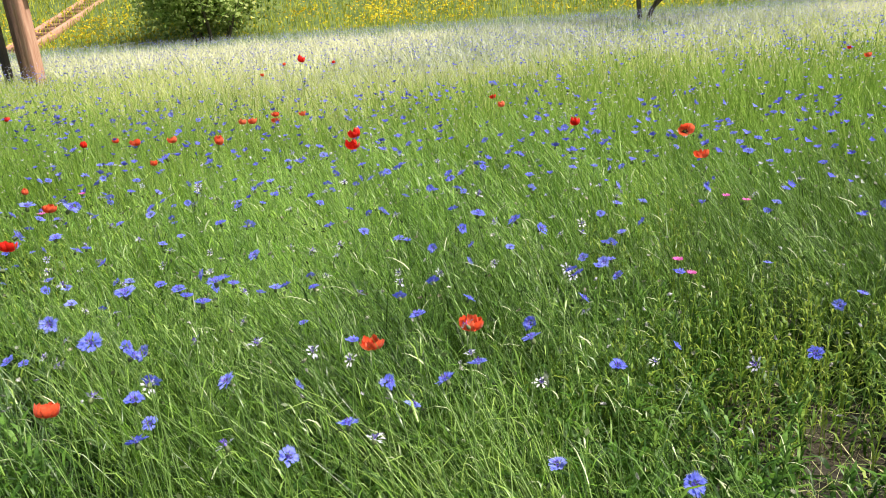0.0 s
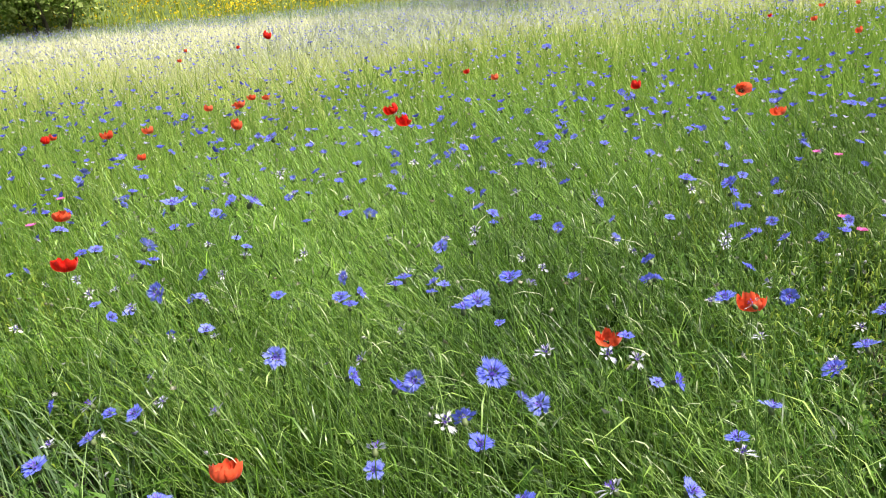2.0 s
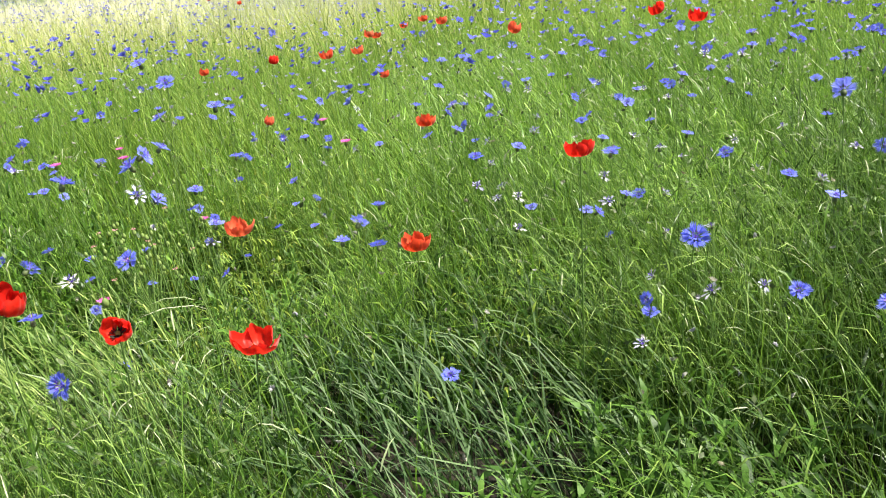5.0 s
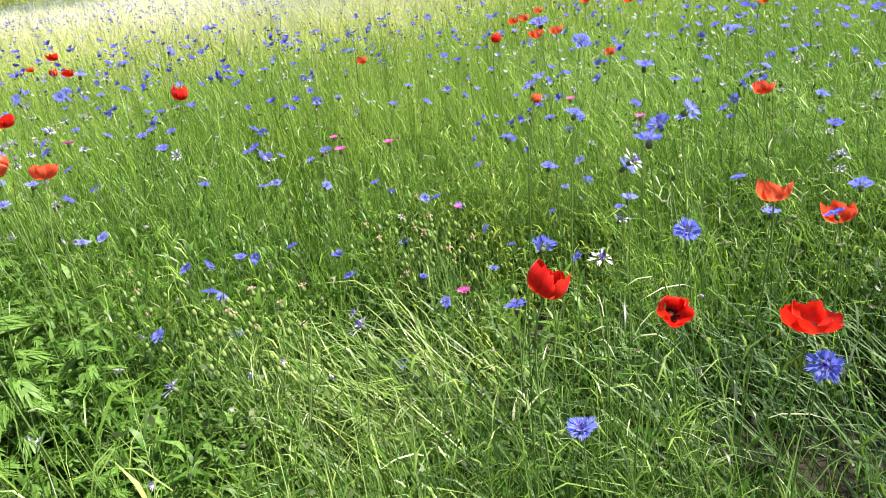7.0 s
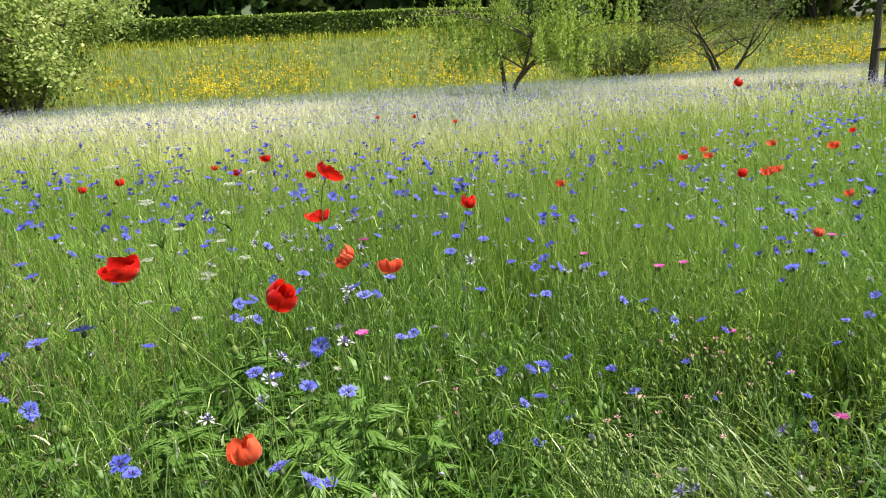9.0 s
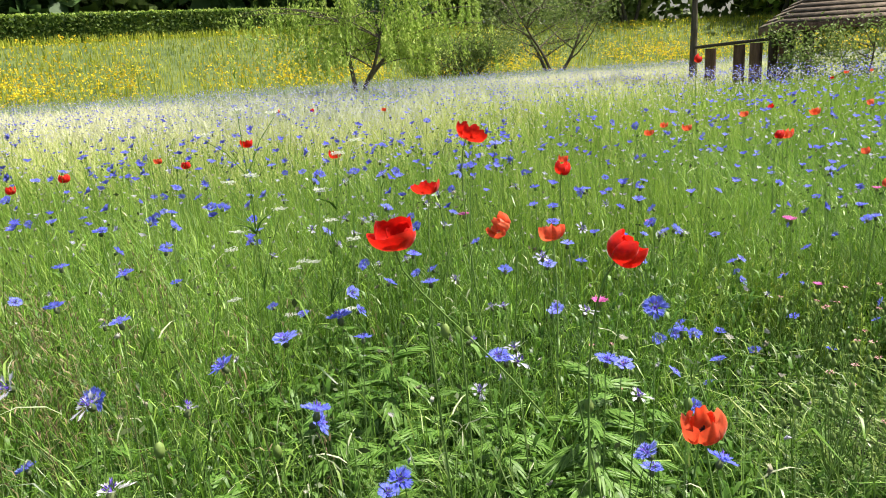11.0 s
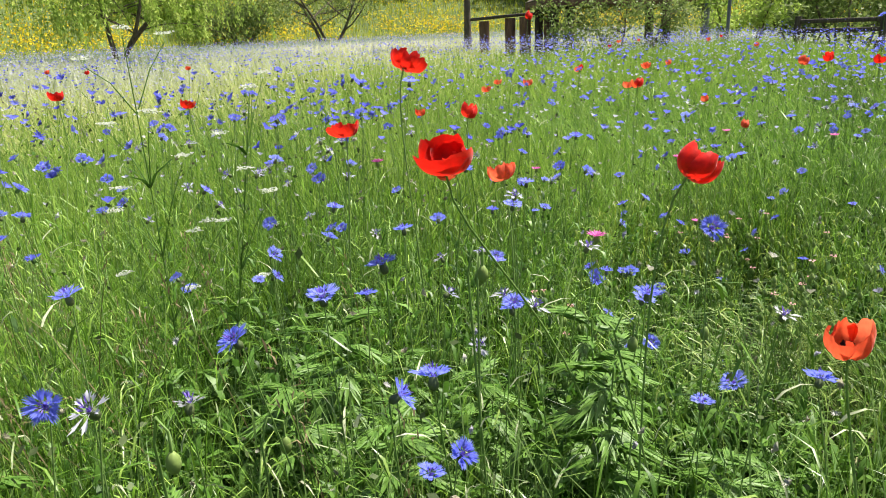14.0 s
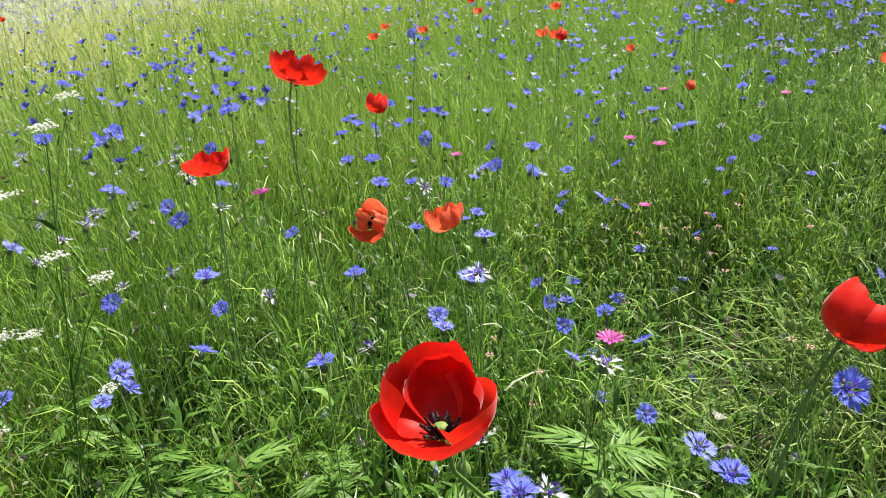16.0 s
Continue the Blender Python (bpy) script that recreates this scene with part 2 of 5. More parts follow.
def lathe(heap, profile, sides=10, centre=(0, 0, 0), turn=None):
    prof = np.asarray(profile, float)
    ang = np.linspace(0, 2 * np.pi, sides, endpoint=False)
    v = np.stack([prof[:, None, 0] * np.cos(ang), prof[:, None, 0] * np.sin(ang), np.repeat(prof[:, 1:2], sides, 1)], -1).reshape(-1, 3)
    if turn is not None:
        v = v @ np.array(turn).T
    i, j = np.meshgrid(np.arange(len(prof) - 1), np.arange(sides), indexing="ij")
    k = (j + 1) % sides
    heap.add(v + np.asarray(centre), np.stack([i * sides + j, i * sides + k, (i + 1) * sides + k, (i + 1) * sides + j], -1).reshape(-1, 4))


def blades(base, h, w, lean, curl=1.8, face=None):
    """Grass blades: base (n, 3), height, width, lean (n, 2) at the tip as a share of the height."""
    n = len(base)
    face = R.uniform(0, np.pi, n) if face is None else face
    side = np.stack([np.cos(face), np.sin(face), np.zeros(n)], 1) * (w / 2)[:, None]
    rows = []
    for s, k in ((0, 0.75), (0.4, 1.0), (0.75, 0.7)):
        c = base.copy()
        c[:, :2] += lean * (h * s**curl)[:, None]
        c[:, 2] += h * s * (1 - 0.12 * s * np.minimum(1.5, np.hypot(*lean.T)))
        rows += [c - side * k, c + side * k]
    tip = base.copy()
    tip[:, :2] += lean * h[:, None]
    tip[:, 2] += h * (1 - 0.3 * np.minimum(1.5, np.hypot(*lean.T)))
    v = np.stack(rows + [tip], 1)
    o = np.arange(n)[:, None] * 7
    return v.reshape(-1, 3), np.concatenate([o + [0, 1, 3, 2], o + [2, 3, 5, 4]]), o + [4, 5, 6]


def slips(base, h, w, lean, face=None):
    """Blades of two pieces, for what is small or far."""
    n = len(base)
    face = R.uniform(0, np.pi, n) if face is None else face
    side = np.stack([np.cos(face), np.sin(face), np.zeros(n)], 1) * (w / 2)[:, None]
    mid, tip = base.copy(), base.copy()
    mid[:, :2] += lean * (h * 0.3)[:, None]
    mid[:, 2] += h * 0.52
    tip[:, :2] += lean * h[:, None]
    tip[:, 2] += h * (1 - 0.35 * np.minimum(1.8, np.hypot(*lean.T)))
    v = np.stack([base - side * 0.7, base + side * 0.7, mid - side, mid + side, tip], 1)
    o = np.arange(n)[:, None] * 5
    return v.reshape(-1, 3), o + [0, 1, 3, 2], o + [2, 3, 4]


def diamonds(centre, size, long=1.6, up=0.0):
    """Small leaves as folded diamonds, turned at random."""
    n = len(centre)
    d = R.normal(size=(n, 3))
    d[:, 2] -= up
    d /= np.linalg.norm(d, axis=1, keepdims=True)
    s = np.cross(d, R.normal(size=(n, 3)))
    s /= np.linalg.norm(s, axis=1, keepdims=True) + 1e-9
    size = np.broadcast_to(size, n)[:, None]
    v = np.stack([centre - d * size * long / 2, centre + s * size / 2, centre + d * size * long / 2, centre - s * size / 2], 1)
    return v.reshape(-1, 3), np.arange(n)[:, None] * 4 + np.arange(4)


def lean_of(n, mean=(0, 0), spread=0.25):
    return R.normal(size=(n, 2)) * spread + np.asarray(mean)


# ---- the lie of the land ----
BANK_X, BANK_Y = (-60, -28, -20, -10, 0, 18, 30, 45, 70, 100), (24, 30, 34.5, 39, 42, 48.5, 47, 41, 31, 20)


def bank_foot(x):
    return np.interp(x, BANK_X, BANK_Y)


def land(x, y):
    s = np.clip((y - bank_foot(x)) / 16.0, 0, 1)
    soft = s * s * (3 - 2 * s)
    near = 0.02 * np.sin(x * 1.7 + y * 0.9) + 0.015 * np.sin(y * 2.3 - x * 0.7)
    dip = 0.42 * np.exp(-(((x - 14.2) / 3.6) ** 2) - ((y - 16.8) / 3.6) ** 2)
    return soft * np.interp(x, (-60, -23, 0, 22, 45), (3.9, 3.9, 4.4, 4.0, 3.6)) + np.where(y < 30, near, 0) - dip


def ground_sheet():
    xs = np.concatenate([-np.geomspace(500, 45, 12), np.linspace(-42, 80, 123), np.geomspace(84, 500, 10)])
    ys = np.concatenate([-np.geomspace(300, 6, 8), np.linspace(-4, 66, 141), np.geomspace(68, 600, 14)])
    X, Y = np.meshgrid(xs, ys)
    v = np.stack([X, Y, land(X, Y)], -1).reshape(-1, 3)
    nx = len(xs)
    i, j = np.meshgrid(np.arange(len(ys) - 1), np.arange(nx - 1), indexing="ij")
    q = np.stack([i * nx + j, i * nx + j + 1, (i + 1) * nx + j + 1, (i + 1) * nx + j], -1).reshape(-1, 4)
    me = np_mesh("ground", v, [q], SOIL, True)
    me.materials.append(TURF)
    mid = v[q].mean(1)
    me.polygons.foreach_set("material_index", ((mid[:, 1] > 5.5) | (mid[:, 1] < 0.3) | (mid[:, 0] < -3.2) | (mid[:, 0] > 5.8)).astype(np.int32))
    tagged(new("ground", me), "dark brown soil of the meadow, rising to a bank", "ground", kind="structure")


ground_sheet()


# ---- the meadow ----
def scatter(n, x0, x1, y0, y1):
    p = np.zeros((n, 3))
    p[:, 0], p[:, 1] = R.uniform(x0, x1, n), R.uniform(y0, y1, n)
    p[:, 2] = land(p[:, 0], p[:, 1]) - 0.01
    return p


def wedge(n, y0, y1, spread=1.0):
    """Places in the fan of meadow that opens away from the path."""
    p = np.zeros((n, 3))
    p[:, 1] = np.sqrt(R.uniform(y0 * y0, y1 * y1, n))
    p[:, 0] = 1.4 + R.uniform(-1, 1, n) * (3.4 + spread * p[:, 1])
    p[:, 2] = land(p[:, 0], p[:, 1]) - 0.01
    return p


BARE = [(0.95, 1.88, 0.17), (0.62, 1.60, 0.12), (0.50, 1.38, 0.10), (0.85, 1.45, 0.17), (4.45, 2.05, 0.28), (4.75, 1.35, 0.4), (5.2, 1.9, 0.4), (1.12, 1.75, 0.30), (1.25, 2.1, 0.26), (1.55, 1.25, 0.2), (1.85, 1.15, 0.18), (1.25, 1.4, 0.18), (1.46, 1.02, 0.12), (4.4, 1.75, 0.34), (4.55, 1.5, 0.3), (3.8, 2.95, 0.2), (0.75, 1.6, 0.2), (-0.45, 2.0, 0.09), (-0.15, 1.55, 0.10)]
LEAFY = [(0.0, 1.46, 0.42), (-0.32, 1.66, 0.25), (0.36, 1.28, 0.3), (0.1, 1.05, 0.3), (-0.65, 1.75, 0.3), (1.75, 1.02, 0.4), (2.5, 0.82, 0.35), (3.0, 0.72, 0.3)]
HOLLOWS = [(-0.55, 1.9, 0.45, 0.38, 0.28), (0.68, 1.56, 0.42, 0.62, 0.56), (1.1, 1.95, 0.42, 0.4, 0.50), (4.65, 1.6, 0.72, 0.85, 0.62), (1.85, 1.05, 0.6, 0.42, 0.38), (0.9, 2.2, 0.3, 0.4, 0.2)]


def thinned(p, keep=0.09):
    """Leaves few plants on the trodden, bare patches."""
    ok = np.ones(len(p), bool)
    for x, y, r in BARE:
        inside = (p[:, 0] - x) ** 2 + (p[:, 1] - y) ** 2 < r * r * R.uniform(0.5, 1.4, len(p))
        ok &= ~inside | (R.uniform(size=len(p)) < keep)
    for x, y, r in LEAFY:
        inside = (p[:, 0] - x) ** 2 + (p[:, 1] - y) ** 2 < r * r * R.uniform(0.5, 1.4, len(p))
        ok &= ~inside | (R.uniform(size=len(p)) < 0.28)
    return p[ok]


def growth(x, y):
    """How tall the plants stand, as a share: lower in the hollows where they were laid flat."""
    g = np.ones(np.shape(x))
    for cx, cy, rx, ry, d in HOLLOWS:
        g = g - d * np.exp(-(((x - cx) / rx) ** 2) - ((y - cy) / ry) ** 2)
    return np.clip(g, 0.25, 1)


def tall(p, mean, dev):
    drift = 0.06 * np.sin(p[:, 0] * 1.9 + 1) * np.cos(p[:, 1] * 1.4)
    return np.clip((R.normal(mean, dev, len(p)) + drift) * growth(p[:, 0], p[:, 1]), 0.08, 0.98)


def tips_of(p, h, lean):
    tip = p.copy()
    tip[:, :2] += lean * h[:, None]
    tip[:, 2] += h * (1 - 0.3 * np.minimum(1.5, np.hypot(*lean.T)))
    return tip


CLUMPS = np.random.default_rng(21).uniform(-1, 1, (14, 3)) * (11, 11, 3.1)


def clumped(p, share=0.6):
    """Thins plants into tufts with darker gaps between."""
    s = sum(np.sin(p[:, 0] * a + p[:, 1] * b + c * 2) for a, b, c in CLUMPS) / 3.2
    return p[R.uniform(size=len(p)) < np.clip(0.5 + share * s, 0.12, 1)]


def wind(p):
    """The eastern part of the meadow leans west."""
    s = np.clip((p[:, 0] - 1.0) / 1.6, 0, 1)
    gust = 0.8 + 0.3 * np.sin(p[:, 0] * 5.1 + p[:, 1] * 3.3) + 0.2 * np.sin(p[:, 0] * 11 - p[:, 1] * 7)
    return np.stack([-0.44 * s * gust, 0.05 * s], 1)


def pale_from(x):
    """How far off the seeding grass turns pale, distance haze being part of its colour."""
    return np.interp(x, (-6, -1.5, 0.0, 0.7, 1.3, 2.0, 2.8, 5.0, 7.0, 10.0, 25.0), (7.5, 5.8, 5.6, 5.4, 6.4, 7.4, 8.2, 9.6, 11.5, 13.5, 20.0))


RINGS = ((-3.2, 5.8, 0.25, 2.7), (-4.4, 7.8, 2.5, 5.1))


def whorled(name, mat, label, spots, thin=True, leaf=1.0):
    """Upright stems with whorls of narrow leaves, in stands: number, centre, reach and height."""
    heap = Heap()
    for n, x, y, rx, ry, top in spots:
        p = np.stack([R.normal(x, rx, n), R.normal(y, ry, n), np.zeros(n)], 1)
        p = p[p[:, 1] > 0.75]
        p = thinned(p) if thin else p
        n = len(p)
        h = R.uniform(0.55, 1.0, n) * top
        lean = lean_of(n, (0, 0), 0.12)
        heap.add(*blades(p, h, R.uniform(0.003, 0.005, n), lean, 1.2))
        for k in range(16):
            up = 0.25 + 0.75 * (k + R.uniform(0, 1, n)) / 16
            q = p.copy()
            q[:, :2] += lean * (h * up**1.2)[:, None]
            q[:, 2] += h * up * 0.98
            a = k * 2.4 + R.uniform(-0.4, 0.4, n) + p[:, 0] * 50
            out = R.uniform(0.5, 1.2, n)
            heap.add(*slips(q, R.uniform(0.03, 0.065, n) * (1.15 - 0.5 * up) * leaf, R.uniform(0.005, 0.011, n) * leaf, np.stack([np.cos(a), np.sin(a)], 1) * out[:, None], a + np.pi / 2))
    stuff(name, heap.mesh(name, mat), label, "weeds")


def build_meadow():
    # blades close to the path
    near, beyond = Heap(), Heap()
    for n, ring, mean in ((130000, RINGS[0], 0.44), (72000, RINGS[1], 0.58)):
        p = clumped(thinned(scatter(n, *ring)))
        p = p[p[:, 1] > 0.4 + 0.15 * np.sin(p[:, 0] * 2.1) + R.normal(0, 0.1, len(p))]
        # blades before this edge get the shade-dark green, those beyond the brighter one
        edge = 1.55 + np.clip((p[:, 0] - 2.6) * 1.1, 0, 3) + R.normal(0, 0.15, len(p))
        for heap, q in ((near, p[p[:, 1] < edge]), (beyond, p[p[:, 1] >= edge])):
            if len(q):
                heap.add(*blades(q, tall(q, mean, 0.17), 0.0011 + 0.0024 * R.uniform(0, 1, len(q)) ** 2 + 0.0002 * q[:, 1], lean_of(len(q), (-0.06, 0.02), 0.30) + wind(q)))
    stuff("meadow_grass", near.mesh("meadow_grass", SHADEGRASS), "dense meadow grass, its green darkened as for shade, leaning in the wind", "grass")
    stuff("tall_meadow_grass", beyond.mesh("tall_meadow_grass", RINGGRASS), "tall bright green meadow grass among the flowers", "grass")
    # short turf of the path behind, thinner meadow on both sides
    heap = Heap()
    p = np.concatenate([scatter(20000, -9, 12, -5, 0.45)])
    heap.add(*slips(p, R.uniform(0.04, 0.13, len(p)), R.uniform(0.006, 0.014, len(p)), lean_of(len(p), (0, 0), 0.4)))
    stuff("short_turf", heap.mesh("short_turf", MIDGRASS), "short trodden turf of the path beside the meadow", "grass")
    heap = Heap()
    p = np.concatenate([scatter(13000, -10, -2.6, 0.2, 5.5), scatter(13000, 5.2, 13, 0.2, 5.5)])
    p = p[p[:, 1] > 0.3 + 0.25 * np.sin(p[:, 0] * 1.3) + R.normal(0, 0.2, len(p))]
    heap.add(*slips(p, tall(p, 0.6, 0.12), R.uniform(0.006, 0.012, len(p)), lean_of(len(p), (-0.08, 0), 0.25)))
    stuff("meadow_grass_side", heap.mesh("meadow_grass_side", MIDGRASS), "tall green meadow grass beside the flowers", "grass")
    # thin flower stems, some with buds
    heap, buds, leaf, pale = Heap(), Heap(), Heap(), Heap()
    for n, ring, mean, many in ((26000, RINGS[0], 0.64, 8), (16000, RINGS[1], 0.74, 2)):
        p = clumped(thinned(scatter(n, *ring)), 0.4)
        h = tall(p, mean, 0.13)
        lean = lean_of(len(p), (-0.06, 0.0), 0.18) + wind(p)
        heap.add(*blades(p, h, R.uniform(0.0018, 0.0036, len(p)), lean, 1.4))
        some = R.uniform(size=len(p)) < 0.3
        tip = tips_of(p[some], h[some], lean[some])
        buds.add(*diamonds(tip, R.uniform(0.006, 0.011, len(tip)), 1.8))
        for _ in range(many):
            q = p.copy()
            up = R.uniform(0.12, 0.96, len(p))
            q[:, :2] += lean * (h * up**1.4)[:, None]
            q[:, 2] += h * up * 0.97
            long, wide, way = R.uniform(0.025, 0.075, len(p)), R.uniform(0.0018, 0.0045, len(p)), lean_of(len(p), (0, 0), 0.9) + wind(p)
            # front leaves take the colour darkened for shade, the rest the lighter green
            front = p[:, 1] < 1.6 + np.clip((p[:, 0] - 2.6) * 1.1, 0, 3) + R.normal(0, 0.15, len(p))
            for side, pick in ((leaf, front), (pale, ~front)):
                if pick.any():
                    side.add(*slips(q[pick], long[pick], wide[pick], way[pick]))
    stuff("flower_stems", heap.mesh("flower_stems", STEM), "thin grey-green stems among the grass", "stems")
    stuff("narrow_leaves", leaf.mesh("narrow_leaves", SHADELEAF), "narrow leaves, their green darkened as for shade, on the flower stems", "leaves")
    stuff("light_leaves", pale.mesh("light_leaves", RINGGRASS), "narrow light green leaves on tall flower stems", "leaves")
    stuff("flower_buds", buds.mesh("flower_buds", CALYX), "small dark green unopened buds on thin stems", "buds")
    # low broad leaves over the soil, coloured dark for the shade under the grass
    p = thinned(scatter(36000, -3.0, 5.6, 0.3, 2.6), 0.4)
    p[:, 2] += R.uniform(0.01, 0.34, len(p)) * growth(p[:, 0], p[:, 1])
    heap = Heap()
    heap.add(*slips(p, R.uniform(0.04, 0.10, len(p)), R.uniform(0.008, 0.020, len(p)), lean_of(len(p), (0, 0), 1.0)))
    stuff("low_weeds", heap.mesh("low_weeds", WEED), "low broad-leaved weeds covering the soil, green darkened as for shade", "weeds")
    # stalks laid over by wind and feet
    for label, mat, spots in (
        ("pale green stalks laid over across the meadow", STALK, ((130, 0.88, 1.40, 0.14, 0.10, (-0.85, 0.45)), (50, 0.62, 1.34, 0.2, 0.12, (-0.7, 0.4)), (140, 4.8, 1.5, 0.7, 0.6, (0.4, -0.4)))),
        ("blue-green stalks laid over beside the path", GLAUCOUS, ((240, 1.7, 1.12, 0.5, 0.26, (-0.6, 0.4)),)),
    ):
        heap = Heap()
        for n, cx, cy, rx, ry, way in spots:
            p = np.zeros((n, 3))
            p[:, 0], p[:, 1] = R.normal(cx, rx * 0.7, n), R.normal(cy, ry * 0.7, n)
            p[:, 2] = R.uniform(0.0, 0.10, n)
            lean = lean_of(n, way, 0.35)
            h = R.uniform(0.28, 0.52, n)
            heap.add(*blades(p, h, R.uniform(0.003, 0.0065, n), lean, 1.15))
            for _ in range(3):
                q = p.copy()
                up = R.uniform(0.2, 0.95, n)
                q[:, :2] += lean * (h * up**1.15)[:, None]
                q[:, 2] += h * up * 0.85
                heap.add(*slips(q, R.uniform(0.04, 0.09, n), R.uniform(0.003, 0.006, n), lean_of(n, way, 0.6)))
        stuff("flattened_stalks", heap.mesh("flattened_stalks", mat), label, "stalks")
    heap = Heap()
    p = np.concatenate([scatter(160, 0.4, 1.0, 1.1, 1.6), scatter(500, 4.0, 5.6, 0.9, 2.6)])
    p[:, 2] += 0.015
    heap.add(*slips(p, R.uniform(0.06, 0.25, len(p)), R.uniform(0.002, 0.004, len(p)), lean_of(len(p), (0, 0), 1.4)))
    stuff("dry_straw", heap.mesh("dry_straw", STRAW), "dry straw and dead stems on bare soil", "straw")
    # yellowing leafy weeds round the hollows
    heap = Heap()
    for n, x, y, r in ((900, 4.35, 1.95, 0.35), (500, 0.98, 2.25, 0.2), (500, 3.75, 1.75, 0.2), (400, 1.75, 1.5, 0.18), (500, 4.9, 2.3, 0.4)):
        p = np.stack([R.normal(x, r, n), R.normal(y, r, n), R.uniform(0.03, 0.42, n)], 1)
        heap.add(*slips(p, R.uniform(0.02, 0.045, n), R.uniform(0.004, 0.009, n), lean_of(n, (0, 0), 0.8)))
    stuff("yellow_weeds", heap.mesh("yellow_weeds", YELLOWING), "yellowing leafy weeds around the bare patches", "weeds")
    # spent heads, pale curled leaves
    heap = Heap()
    p = np.concatenate([scatter(750, *RINGS[0]), scatter(2200, *RINGS[1]), wedge(2500, 4.8, 9, 0.85)])
    p = p[p[:, 1] > 0.85]
    p[:, 2] += np.clip(R.normal(0.66, 0.12, len(p)), 0.2, 0.9) * growth(p[:, 0], p[:, 1])
    heap.add(*star_heads(p, R.uniform(0.005, 0.010, len(p)), 11, 1.2))
    stuff("spent_heads", heap.mesh("spent_heads", SPENT), "ragged buff and grey-white spent flower heads", "flower heads")
    heap = Heap()
    p = thinned(np.concatenate([scatter(3600, *RINGS[0]), scatter(1800, *RINGS[1])]))
    p = p[p[:, 1] > 0.85]
    p[:, 2] += np.clip(R.normal(0.50, 0.14, len(p)), 0.1, 0.8) * growth(p[:, 0], p[:, 1])
    heap.add(*blades(p, R.uniform(0.02, 0.05, len(p)), R.uniform(0.002, 0.0055, len(p)), lean_of(len(p), (0, 0), 1.1) + 2 * wind(p)))
    stuff("curled_leaves", heap.mesh("curled_leaves", DRYLEAF), "pale curled dry leaves caught among the stems", "leaves")
    # leafy forbs: upright stems with whorls of lance-shaped leaves
    whorled("leafy_forbs", FORB, "leafy green forbs with lance-shaped leaves among the grass", ((330, -0.75, 1.55, 0.55, 0.4, 0.56), (150, -0.1, 1.35, 0.35, 0.3, 0.42), (110, 0.9, 1.9, 0.4, 0.4, 0.34), (120, 4.3, 1.9, 0.4, 0.4, 0.42), (90, 3.75, 2.0, 0.2, 0.3, 0.5), (120, -1.6, 2.0, 0.5, 0.5, 0.6), (90, 1.3, 1.3, 0.4, 0.3, 0.35), (240, 0.0, 1.55, 0.28, 0.22, 0.34), (80, 2.0, 0.9, 0.25, 0.2, 0.35), (110, -1.2, 2.9, 0.5, 0.6, 0.74), (110, 0.0, 2.05, 0.35, 0.25, 0.66)))
    whorled("broad_weeds", LUSH, "broad-leaved green weeds crowding the meadow edge", ((120, 0.0, 1.5, 0.25, 0.2, 0.36), (60, -0.32, 1.66, 0.2, 0.15, 0.42), (70, 0.22, 1.34, 0.15, 0.12, 0.30), (60, 1.15, 1.5, 0.2, 0.3, 0.34), (50, 2.0, 0.9, 0.2, 0.15, 0.36), (60, 4.1, 1.3, 0.3, 0.2, 0.30), (70, -0.6, 1.9, 0.25, 0.2, 0.5)), False, 1.5)
    whorled("yellow_forbs", YELLOWING, "upright yellow-green leafy weeds round the bare patch", ((46, 3.70, 2.55, 0.14, 0.14, 0.78), (30, 3.95, 3.05, 0.14, 0.14, 0.80), (46, 4.15, 2.28, 0.16, 0.14, 0.70), (40, 4.02, 1.90, 0.12, 0.10, 0.58), (40, 4.36, 1.96, 0.12, 0.10, 0.62), (34, 4.62, 2.40, 0.15, 0.15, 0.58), (26, 4.22, 1.66, 0.12, 0.10, 0.36), (40, 5.0, 2.2, 0.2, 0.2, 0.5), (36, 1.05, 2.45, 0.12, 0.15, 0.66), (26, 1.42, 2.35, 0.12, 0.2, 0.66), (22, 0.62, 2.3, 0.1, 0.1, 0.55), (34, 1.1, 1.78, 0.13, 0.13, 0.55), (26, 0.92, 1.62, 0.1, 0.1, 0.42)), False, 0.65)
    # meadow further off: green, then pale and seeding, then a pale haze of heads, distance haze painted into the
    # colours; it stays green longest in the east
    p = np.concatenate([wedge(70000, 4.6, 11, 0.85), scatter(14000, -4.5, 1.4, 3.0, 5.2), wedge(70000, 9.5, 40, 0.9)])
    p = p[p[:, 1] < bank_foot(p[:, 0]) - 11 + R.normal(0, 1.5, len(p))]
    p = p[((p[:, 0] - 2.8) / 1.6) ** 2 + ((p[:, 1] - 23.5) / 2.2) ** 2 > 1]
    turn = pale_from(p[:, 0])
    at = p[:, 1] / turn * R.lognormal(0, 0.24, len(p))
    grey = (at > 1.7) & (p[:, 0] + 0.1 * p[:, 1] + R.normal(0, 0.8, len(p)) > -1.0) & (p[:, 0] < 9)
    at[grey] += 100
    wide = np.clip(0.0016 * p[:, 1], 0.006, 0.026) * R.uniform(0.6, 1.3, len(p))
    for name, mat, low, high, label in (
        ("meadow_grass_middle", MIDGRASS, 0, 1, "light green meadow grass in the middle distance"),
        ("meadow_grass_pale", PALEGRASS, 1, 1.7, "yellow-green seeding grass across the meadow, paled further for haze"),
        ("meadow_grass_far", FARGRASS, 1.7, 100, "pale green meadow grass in the distance with haze painted in"),
        ("meadow_grass_grey", GREYGRASS, 100, 999, "grey-green seeding meadow grass in the distance with haze painted in"),
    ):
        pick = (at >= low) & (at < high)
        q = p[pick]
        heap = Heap()
